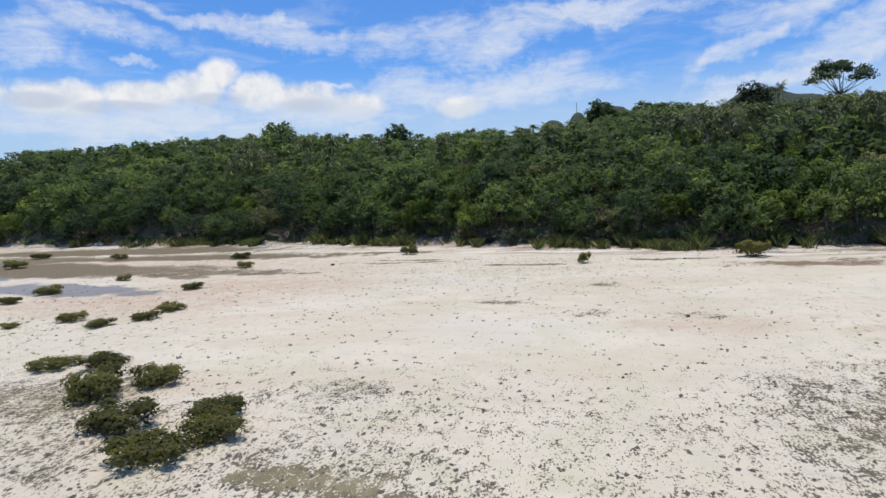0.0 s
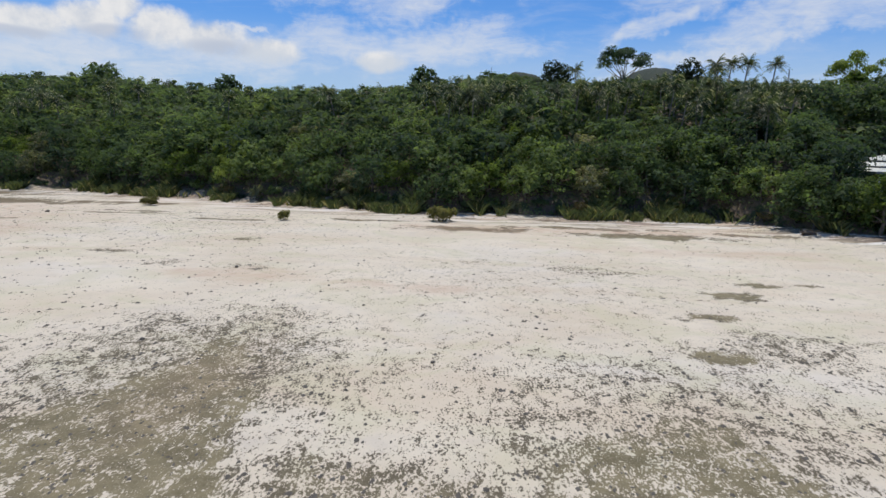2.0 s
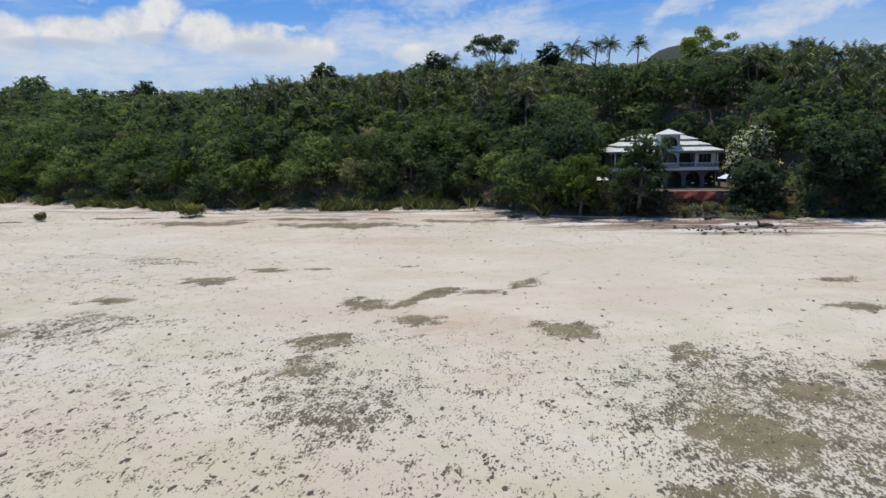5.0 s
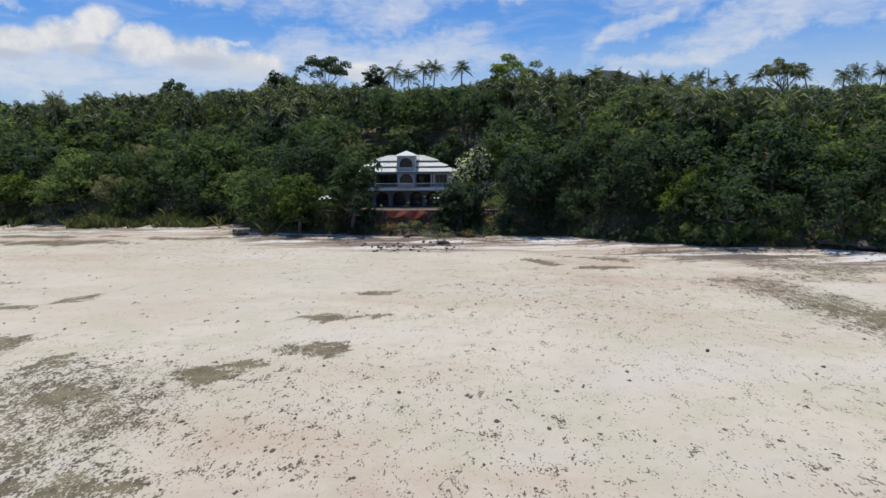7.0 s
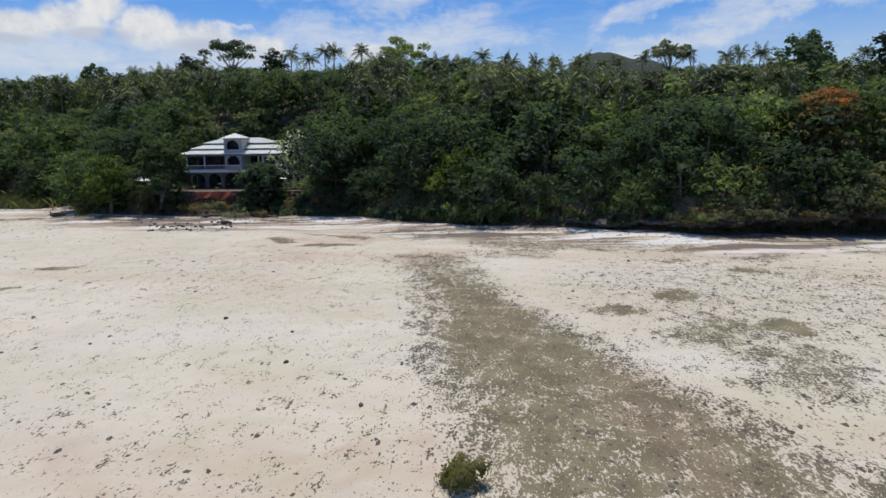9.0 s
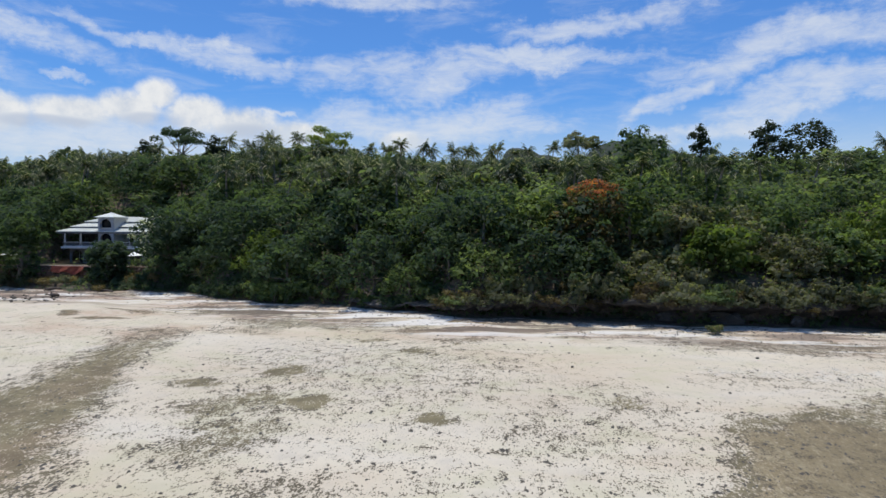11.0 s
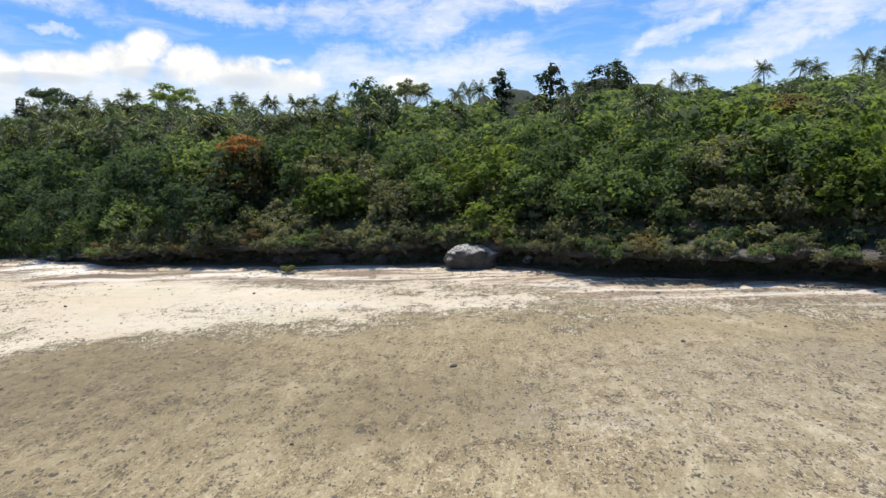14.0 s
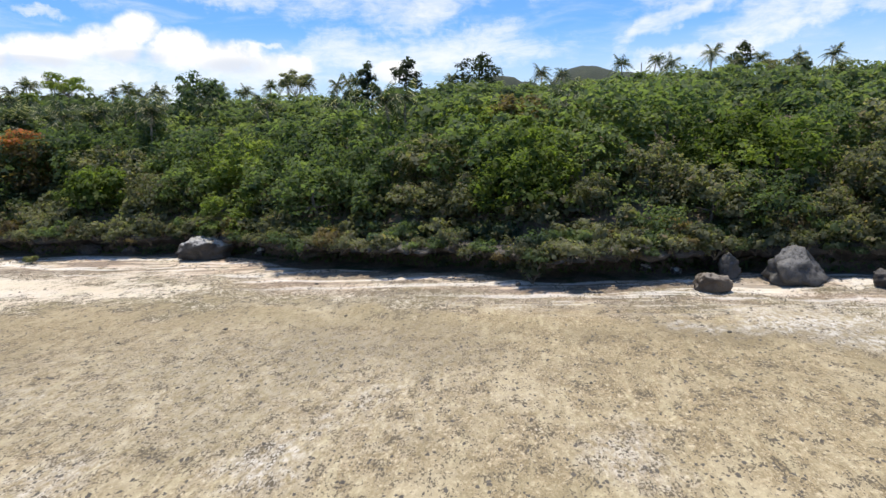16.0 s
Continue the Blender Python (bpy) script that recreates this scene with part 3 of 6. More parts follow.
patch("tan", 130, 59.4, 7.5, 2.4, 0.6)
patch("tan", 109, 24.5, 4.5, 3.5, 0.5)
patch("tan", 116, 21, 6, 3, 0.6)
patch("tan", 136, 19, 7, 3, 0.55)
patch("tan", 105, 84, 14, 3.5, 0.55)
patch("tan", 70, 96, 14, 2.5, 0.6)
patch("tan", 173, 61, 10, 2.5, 0.5)
patch("tan", 250, 38, 14, 4, 0.5)
patch("tan", 236, 50, 12, 3, 0.45)
patch("pale", 244.8, 19.0, 1.8, 3.0, 0.8)
patch("pale", 247.4, 24.8, 1.6, 1.6, 0.5)
patch("pale", 274.5, 38, 7, 2.4, 1.0)
patch("pale", 282, 34, 8, 3.0, 0.9)
patch("pale", 236.8, 17.4, 1.4, 1.8, 0.6)
patch("pale", 254, 50.2, 12, 1.8, 0.9)
patch("pale", 258.8, 20, 1.8, 2.4, 0.6)
patch("pale", 228, 24, 3, 2, 0.4)
patch("pale", 260, 46.5, 22, 4.0, 0.8)
patch("pale", 286, 44, 15, 6, 1.0)
# lines of wrack left by the tide along the head of the beach
for i in range(34):
    wx = -48 + i * 6.6 + 2.0 * math.sin(i * 2.3)
    wy = float(shore(wx)) - 2.4 - 2.6 * abs(math.sin(i * 1.7))
    patch("algae", wx, wy, 3.2 + 1.8 * math.sin(i * 3.1), 0.45 + 0.15 * math.sin(i), 1.15)
    patch("tan", wx + 2, wy + 0.6, 4.0, 1.2, 0.8)
EDGE_X = [150, 183, 186.5, 189, 190.5, 195, 202, 211, 221, 236, 260, 278, 300, 420]
EDGE_Y = [-90, 19, 23, 29, 34.5, 37, 38.5, 42, 45.5, 48, 46.5, 44, 41, 38]


def fields(x, y):
    """Strength of every ground field at the points given."""
    out = {n: np.zeros_like(x) for n in ("algae", "tan", "wet", "soil_lip_shade", "flat", "pale", "olive", "mud", "strand")}
    wob = 0.24 * np.sin(x * 0.8 + 1.7 * np.sin(y * 0.33)) + 0.20 * np.sin(y * 1.1 + x * 0.43) + 0.34 * np.sin(x * 2.1 + 2.2 * np.sin(y * 1.3)) * np.sin(y * 1.9 + x * 0.7) + 0.22 * np.sin(x * 3.7 + y * 1.1) * np.sin(y * 3.1 - x * 0.6)
    for f, px, py, rx, ry, amount, turn in PATCHES:
        u, v = x - px, y - py
        c, s = math.cos(turn), math.sin(turn)
        r = np.sqrt(((c * u + s * v) / rx) ** 2 + ((c * v - s * u) / ry) ** 2) + wob * min(1.0, 2.2 / min(rx, ry)) * (1.05 if min(rx, ry) < 1.6 else 1.0)
        out[f] = np.maximum(out[f], amount * (1.06 * step(1.5, 0.6, r) if min(rx, ry) < 1.6 else step(1.5, 0.35, r)))
    for f, ys, left, right, amount, soft in STRIPS:
        inside = np.minimum(x - np.interp(y, ys, left), np.interp(y, ys, right) - x) + wob * 1.2
        near_y = step(ys[0] - 6, ys[0], y) * step(ys[-1] + 3, ys[-1], y)
        out[f] = np.maximum(out[f], np.interp(y, ys, amount) * step(-soft, soft, inside) * near_y)
    d = y - shore(x)
    out["algae"] = np.maximum(out["algae"], 0.34 + 0.10 * np.sin(x * 0.07 + 2) * np.sin(y * 0.09))
    near = np.interp(x, [-60, -10, 60, 110, 125, 140, 200], [0.6, 0.52, 0.50, 0.46, 0.40, 0.42, 0.56])
    out["algae"] = np.where(y < 45, np.maximum(out["algae"], near * step(58, 30, y)), out["algae"])
    out["algae"] = np.where((d > -7) & (d < 0.8), np.maximum(out["algae"], (0.72 + 0.12 * (x > 165)) * step(-7, -1, d)), out["algae"])
    out["strand"] = step(-14.0, -5.0, d) * np.interp(x, [-60, 20, 70, 95, 175, 200, 330], [0.5, 0.5, 0.7, 1.0, 1.0, 0.75, 0.6])
    out["pale"] = np.maximum(out["pale"], 0.9 * step(-6.5, -4.5, d) * step(-1.0, -2.6, d) * (0.6 + 0.4 * np.sin(x * 0.23)) * (x > -60) * (x < 160))
    lip = np.interp(x, LIP_X, LIP_OUT) * (x > 158)
    # dark litter carried out below the lip, deepening the shade there by colour
    out["soil_lip_shade"] = step(-0.6, 1.2, d + 0.7 * lip)
    out["tan"] = np.maximum(out["tan"], (lip > 0) * step(-2.0, -0.5, d + lip))
    out["tan"] = np.where(d > -7, np.maximum(out["tan"], np.where(x > 170, 0.22, np.where(x < 86, 0.12, 0.35)) * (1 + np.sin(x * 0.19)) * step(-7, -2, d)), out["tan"])
    e = np.interp(x, EDGE_X, EDGE_Y)
    out["flat"] = step(1.0, -1.0, (y - e) / np.interp(x, [185, 205, 230], [4.0, 6.0, 11.0]) + 0.3 * np.sin(x * 0.35) * np.sin(y * 0.4 + 1) + 0.25 * np.sin(x * 0.9 + y * 0.5) * np.sin(y * 0.8 - x * 0.2)) * step(150, 190, x)
    out["algae"] = np.maximum(out["algae"], 3.6 * out["flat"] * (1 - out["flat"]))
    return out


def mesh_object(name, verts, faces, mat, parent=None, smooth=False, normals=None):
    """An object from arrays of corners and equal-sided faces."""
    me = bpy.data.meshes.new(name)
    verts, faces = np.asarray(verts, np.float32), np.asarray(faces, np.int32)
    n = faces.shape[1]
    me.vertices.add(len(verts))
    me.vertices.foreach_set("co", verts.ravel())
    me.loops.add(faces.size)
    me.loops.foreach_set("vertex_index", faces.ravel())
    me.polygons.add(len(faces))
    me.polygons.foreach_set("loop_start", np.arange(0, faces.size, n, dtype=np.int32))
    me.update(calc_edges=True)
    if smooth or normals is not None:
        me.polygons.foreach_set("use_smooth", np.ones(len(faces), bool))
    if normals is not None:
        me.normals_split_custom_set_from_vertices(normals)
    me.materials.append(mat)
    ob = new(name, me)
    ob.parent = parent
    return ob


def part(name, bm, mat, parent, label=""):
    """Links a bmesh as one mesh under a thing or a part."""
    me = bpy.data.meshes.new(name)
    bm.normal_update()
    bm.to_mesh(me)
    bm.free()
    me.materials.append(mat)
    ob = new(name, me)
    ob.parent = parent
    return tagged(ob, label)


def make_ground():
    xs = np.concatenate([[-4200, -2500, -1500, -900, -600, -420, -320, -250], np.arange(-200, -64, 2.0), np.arange(-64, 300, 0.7),
                         np.arange(300, 420, 3.0), [440, 480, 540, 640, 800, 1100, 1700, 2600, 4200]])
    ys = np.concatenate([[-4000, -2000, -900, -400, -200, -100, -50, -25, -10, 0], np.arange(5, 112, 0.7), np.arange(112, 330, 3.5),
                         [340, 380, 440, 520, 640, 900, 1400, 2400, 4600]])
    gx, gy = np.meshgrid(xs, ys)
    x, y = gx.ravel(), gy.ravel()
    v = np.stack([x, y, land(x, y)], 1)
    nx, ny = len(xs), len(ys)
    i = (np.arange(ny - 1)[:, None] * nx + np.arange(nx - 1)[None]).ravel()
    ob = mesh_object("ground", v, np.stack([i, i + 1, i + nx + 1, i + nx], 1), GROUND, smooth=True)
    for n, values in fields(x, y).items():
        a = ob.data.attributes.new(n, "FLOAT", "POINT")
        a.data.foreach_set("value", values.astype(np.float32))
    return tagged(ob, "pale coral sand flat at low tide with weed patches, rising to a wooded bank", "ground", kind="structure")


make_ground()


# ---- far hills ----
def far_hill(name, lobes, y0, y1, x0, x1, label):
    xs, ys = np.linspace(x0, x1, 110), np.linspace(y0, y1, 50)
    gx, gy = np.meshgrid(xs, ys)
    z = np.zeros_like(gx)
    for cx, cy, rx, ry, h in lobes:
        z += (h * np.exp(-(((gx - cx) / rx) ** 2 + ((gy - cy) / ry) ** 2) ** 1.4) / 100) ** 16
    z = 98 * z ** (1 / 16) - 5
    rng = np.random.default_rng(5)
    z = z + rng.normal(0, 0.35, z.shape) * (y0 / 700)
    i = (np.arange(49)[:, None] * 110 + np.arange(109)[None]).ravel()
    ob = mesh_object(name, np.stack([gx.ravel(), gy.ravel(), z.ravel()], 1), np.stack([i, i + 1, i + 111, i + 110], 1), FAR_GREEN, smooth=True)
    return tagged(ob, label, "hill", kind="structure")


FAR_GREEN, _k, _p = material("far_woods")
_n1, _n2 = _k.noise(place(_k), 0.02, 6, 0.7), _k.noise(place(_k), 0.12, 4, 0.7)
_k.put(_p.inputs["Base Color"], _k.mix(_k.ramp(_n2, 0.35, 0.7), _k.mix(_k.ramp(_n1, 0.35, 0.65), (0.036, 0.046, 0.028), (0.062, 0.072, 0.042)), (0.044, 0.054, 0.038)))
_p.inputs["Roughness"].default_value = 0.95
bump(_k, _p, _n2, 0.6, 4.0)
far_hill("backdrop_hill", [(480, 1700, 160, 205, 241), (580, 1710, 130, 205, 222), (650, 1720, 165, 205, 203), (870, 1730, 210, 205, 196)], 1350, 2080, 180, 1320, "distant rounded hill covered in green scrub")
far_hill("backdrop_range", [(235, 4000, 150, 260, 508), (325, 4000, 150, 260, 497), (440, 4000, 170, 260, 463), (610, 4050, 200, 260, 440), (85, 4000, 110, 260, 474), (-70, 4050, 160, 260, 440)], 3500, 4150, -400, 1000, "blue-green mountain ridge at the horizon")
far_hill("backdrop_ridge", [(192, 900, 60, 100, 98), (300, 900, 130, 120, 100), (470, 900, 140, 120, 104), (700, 900, 200, 120, 96)], 700, 1150, 20, 950, "wooded ridge far behind the shore slope")


# ---- plants ----
def leaf_mesh(rng, at, normal, size, aspect=0.5, out=None):
    """Folded blades: one rhomb of two triangles for each place; out is the way the crown's skin faces there."""
    n = len(at)
    normal = normal / np.linalg.norm(normal, axis=1, keepdims=True)
    if out is None:
        out = normal
    normal = np.where((normal * out).sum(1, keepdims=True) < 0, -normal, normal)
    t = rng.normal(size=(n, 3)) + np.array([0, 0, -0.45])
    t -= normal * (t * normal).sum(1, keepdims=True)
    t /= np.linalg.norm(t, axis=1, keepdims=True) + 1e-9
    b = np.cross(normal, t)
    s = size[:, None]
    fold = normal * s * 0.16
    skew = rng.uniform(-0.22, 0.22, (2, n, 1)) * s
    v = np.stack([at - t * s * 0.5, at - b * s * aspect * 0.5 + fold + t * skew[0], at + t * s * 0.5, at + b * s * aspect * 0.5 + fold + t * skew[1]], 1)
    k = np.arange(n)[:, None] * 4
    f = np.stack([k + [0, 1, 2], k + [0, 2, 3]], 1).reshape(-1, 3)
    soft = out * 0.75 + normal * 0.15 + np.array([0, 0, 0.3])
    soft /= np.linalg.norm(soft, axis=1, keepdims=True)
    return v.reshape(-1, 3), f, np.repeat(soft, 4, 0)


def crown_points(rng, lobes, n, shell=0.8, floor=-0.55):
    """Places and outward ways on the ragged skins of several lobes (x, y, z, rx, ry, rz)."""
    lobes = np.array(lobes, float)
    w = (lobes[:, 3] * lobes[:, 4] + lobes[:, 3] * lobes[:, 5]) ** 0.9
    pick = rng.choice(len(lobes), n, p=w / w.sum())
    d = rng.normal(size=(n, 3))
    d /= np.linalg.norm(d, axis=1, keepdims=True)
    d[:, 2] = np.where(d[:, 2] < floor, -d[:, 2], d[:, 2])
    r = np.where(rng.random(n) < shell, 1.04 - 0.42 * rng.random(n), 0.35 + 0.5 * rng.random(n))
    ph = lobes[pick, 0] * 3 + lobes[pick, 1] * 2
    r = r * (1 + 0.13 * np.sin(d[:, 0] * 6 + ph) * np.sin(d[:, 1] * 6 + ph * 1.3) + 0.10 * np.sin(d[:, 2] * 9 + ph))
    return lobes[pick, :3] + d * lobes[pick, 3:] * r[:, None], d


def make_crown(rng, lobes, n, leaf, aspect=0.72, shell=0.9, up=0.45, hull=0.0):
    p, d = crown_points(rng, lobes, n, shell)
    size = leaf * rng.uniform(0.6, 1.35, n)
    loose = leaf_mesh(rng, p, d * 0.9 + rng.normal(size=(n, 3)) * 0.42 + [0, 0, up * 0.5], size, aspect, d)
    if hull:
        return join(loose, *(clump(rng, SMALL_BALL, np.array(q[:3]), np.array(q[3:]) * hull, 0.0)[:3] for q in lobes))
    return loose


def open_ball(detail):
    """A ball with no underside, as the base of a clump of leaves."""
    bm = bmesh.new()
    bmesh.ops.create_icosphere(bm, subdivisions=detail, radius=1.0)
    bm.verts.index_update()
    v = np.array([q.co[:] for q in bm.verts])
    f = np.array([[q.index for q in g.verts] for g in bm.faces if g.calc_center_median().z > -0.62])
    bm.free()
    return v, f


SMALL_BALL = open_ball(1)


def clump(rng, ball, centre, radii, tone, rough=0.17):
    """A knobbly close-leaved clump: its skin, the way it faces, and its tone."""
    v, f = ball
    ph = rng.uniform(0, 6.28, 3)
    r = 1 + 0.14 * np.sin(v[:, 0] * 4 + ph[0]) * np.sin(v[:, 1] * 4 + ph[1]) + 0.10 * np.sin(v[:, 2] * 6 + ph[2]) + rng.normal(size=len(v)) * rough
    p = v * np.clip(r, 0.55, 1.5)[:, None] * radii * rng.uniform(0.8, 1.25, 3)
    face_n = np.cross(p[f[:, 1]] - p[f[:, 0]], p[f[:, 2]] - p[f[:, 0]])
    n = v * 1e-4
    for i in range(3):
        np.add.at(n, f[:, i], face_n)
    n /= np.linalg.norm(n, axis=1, keepdims=True)
    n += [0, 0, 0.15]
    return p + centre, f, n / np.linalg.norm(n, axis=1, keepdims=True), np.full(len(v), tone)


def clumpy(rng, lobes, n, leaf, subs=4, span=0.2):
    """A leafy crown: an inner layer of broad leaves and an outer one of loose small leaves, gathered in clumps."""
    skins = []
    for x, y, z, rx, ry, rz in lobes:
        c, r = np.array([x, y, z]), np.array([rx, ry, rz])
        tone = rng.uniform(-span, span)
        skins.append((c, r * 0.92, tone))
        for i in range(subs):
            d = rng.normal(size=3)
            d /= np.linalg.norm(d)
            d[2] = abs(d[2]) if d[2] < -0.3 else d[2]
            skins.append((c + d * r * rng.uniform(0.65, 0.95), r * rng.uniform(0.26, 0.5), tone + rng.uniform(-0.1, 0.16)))
    w = np.array([k[1][0] * k[1][2] for k in skins]) ** 0.85
    pick = rng.choice(len(skins), n, p=w / w.sum())
    d = rng.normal(size=(n, 3))
    d[:, 2] = np.where(d[:, 2] < -0.45, -d[:, 2], d[:, 2])
    d /= np.linalg.norm(d, axis=1, keepdims=True)
    c, r = np.array([k[0] for k in skins])[pick], np.array([k[1] for k in skins])[pick]
    inner = rng.random(n) < 0.38
    reach = np.where(inner, rng.uniform(0.35, 0.8, n), np.where(rng.random(n) < 0.16, rng.uniform(1.05, 1.32, n), rng.uniform(0.76, 1.1, n)))
    size = leaf * rng.uniform(0.55, 1.2, n) * np.where(inner, 1.9, 1.0)
    v, f, soft = leaf_mesh(rng, c + d * r * reach[:, None], d * 0.62 + rng.normal(size=(n, 3)) * 0.34 + [0, 0, 0.45], size, 0.72, d)
    # inner leaves toned slightly darker, adding shade inside the crown by colour
    tone = np.array([k[2] for k in skins])[pick] + rng.uniform(-0.1, 0.14, n) - 0.03 * inner
    return v, f, soft, np.repeat(tone, 4)


def join(*shells):
    """Several leaf shells (corners, faces, normals, tones) as one."""
    at = np.cumsum([0] + [len(q[0]) for q in shells])
    out = [np.concatenate([q[0] for q in shells]), np.concatenate([q[1] + k for q, k in zip(shells, at)])]
    return tuple(out + [np.concatenate([q[i] for q in shells]) for i in range(2, min(len(q) for q in shells))])


def tubes(paths, sides=6):
    """Tapered round limbs: each path is a list of (x, y, z, radius)."""
    vs, fs, base = [], [], 0
    for path in paths:
        p = np.array(path, float)
        tan = np.gradient(p[:, :3], axis=0)
        tan /= np.linalg.norm(tan, axis=1, keepdims=True) + 1e-9
        ref = np.where(np.abs(tan[:, 2:3]) > 0.9, [[1.0, 0, 0]], [[0, 0, 1.0]])
        a = np.cross(tan, ref)
        a /= np.linalg.norm(a, axis=1, keepdims=True) + 1e-9
        b = np.cross(tan, a)
        ang = np.arange(sides) * 2 * np.pi / sides
        ring = p[:, None, :3] + p[:, 3][:, None, None] * (np.cos(ang)[None, :, None] * a[:, None] + np.sin(ang)[None, :, None] * b[:, None])
        vs.append(ring.reshape(-1, 3))
        m = len(p)
        for i in range(m - 1):
            for j in range(sides):
                q = base + i * sides
                fs.append((q + j, q + (j + 1) % sides, q + sides + (j + 1) % sides, q + sides + j))
        base += m * sides
    return np.concatenate(vs), np.array(fs)


def bend(a, b, r0, r1, n=5, sag=0.0, rng=None, jig=0.0):
    a, b = np.array(a, float), np.array(b, float)
    out = []
    for i in range(n):
        u = i / (n - 1)
        q = a + (b - a) * u
        q[2] += sag * math.sin(u * math.pi)
        if rng is not None and 0 < i < n - 1:
            q[:2] += rng.normal(size=2) * jig
        out.append((*q, r0 + (r1 - r0) * u))
    return out


def plant(name, wood, leaves, bark, leafage, label, category, group="", wood_name="trunk", crown_name="crown"):
    top = new(name)
    if wood is not None:
        mesh_object(wood_name, *wood, bark, top, True)
    v, f, *soft = leaves
    crown = mesh_object(crown_name, v, f, leafage, top, False, soft[0] if soft else None)
    if len(soft) > 1:
        crown.data.attributes.new("tone", "FLOAT", "POINT").data.foreach_set("value", soft[1].astype(np.float32))
    return tagged(top, label, category, group)


def round_lobes(rng, h, spread, n=7):
    """Clumps of a bushy broadleaf crown whose skirts come down close to the ground."""
    out = [(0, 0, h * 0.52, h * spread * 0.62, h * spread * 0.62, h * 0.34)]
    for i in range(n * 2):
        u = (i + 0.5) / (n * 2)
        z = 0.16 + 0.74 * u
        a = i * 2.4 + rng.uniform(-0.5, 0.5)
        wide = math.sqrt(max(1 - (max(u - 0.3, 0) / 0.72) ** 2, 0.02)) * (0.82 + 0.6 * u if u < 0.3 else 1.0)
        r = h * spread * rng.uniform(0.55, 0.85) * wide
        s = h * spread * rng.uniform(0.30, 0.48)
        out.append((r * math.cos(a), r * math.sin(a), h * z, s, s, s * rng.uniform(0.75, 1.0)))
    return out


def broadleaf(name, seed, h, spread, n, leaf, leafage, label, group, n_lobes=7):
    rng = np.random.default_rng(seed)
    lobes = round_lobes(rng, h, spread, n_lobes)
    paths = [bend((0, 0, -0.6), (rng.normal() * 0.3, rng.normal() * 0.3, h * 0.55), h * 0.035, h * 0.018, 5, 0, rng, 0.12)]
    for l in lobes[1:6]:
        paths.append(bend((0, 0, h * 0.25), (l[0] * 0.8, l[1] * 0.8, l[2]), h * 0.016, h * 0.005, 4, 0, rng, 0.15))
    return plant(name, tubes(paths), clumpy(rng, lobes, n, leaf * 0.94), BARK, leafage, label, "tree", group)


def umbrella_tree(seed, h, width, leafage, label, density=1.0, bare=0.62):
    """A tall tree: clear pale trunk, forked limbs and flat separate plates of leaves."""
    rng = np.random.default_rng(seed)
    fork = h * bare * 0.75
    paths = [bend((0, 0, -1.0), (0.3, 0.1, fork), h * 0.024, h * 0.017, 6, 0, rng, 0.15)]
    lobes = []
    for i in range(15):
        a = i * 2.399 + rng.uniform(-0.3, 0.3)
        r = width * 0.5 * math.sqrt((i + 0.4) / 15) * rng.uniform(0.75, 1.1)
        top = (r * math.cos(a), r * math.sin(a), h * (0.96 - 0.15 * (r / width * 2) ** 2) + rng.uniform(-3.6, 0.3))
        s = width * rng.uniform(0.11, 0.18)
        lobes.append((*top, s, s, s * rng.uniform(0.45, 0.8)))
        paths.append(bend((0.3, 0.1, fork - rng.uniform(0, h * 0.1)), (top[0], top[1], top[2] - s * 0.3), h * 0.010, h * 0.003, 5, -0.4, rng, 0.2))
    n = int(3200 * density)
    return plant("tree", tubes(paths), make_crown(rng, lobes, n, 0.55, 0.7, 0.85, 0.45, 0.0), BARK_PALE, leafage, label, "tree", "tall skyline trees")


def column_tree(seed, h, width, leafage, label):
    rng = np.random.default_rng(seed)
    lobes = []
    for i in range(12):
        z = h * (0.22 + 0.70 * i / 11)
        w = width * 0.5 * (1 - 0.5 * abs(i / 11 - 0.45) * 1.5)
        a = i * 2.4
        lobes.append((w * 0.45 * math.cos(a), w * 0.45 * math.sin(a), z + rng.uniform(-0.4, 0.4), w * rng.uniform(0.45, 0.75), w * rng.uniform(0.45, 0.75), h * rng.uniform(0.09, 0.14)))
    paths = [bend((0, 0, -0.6), (0.2, 0, h * 0.85), h * 0.025, h * 0.008, 6, 0, rng, 0.1)]
    return plant("tree", tubes(paths), clumpy(rng, lobes, 1800, 0.5), BARK, leafage, label, "tree", "tall skyline trees")


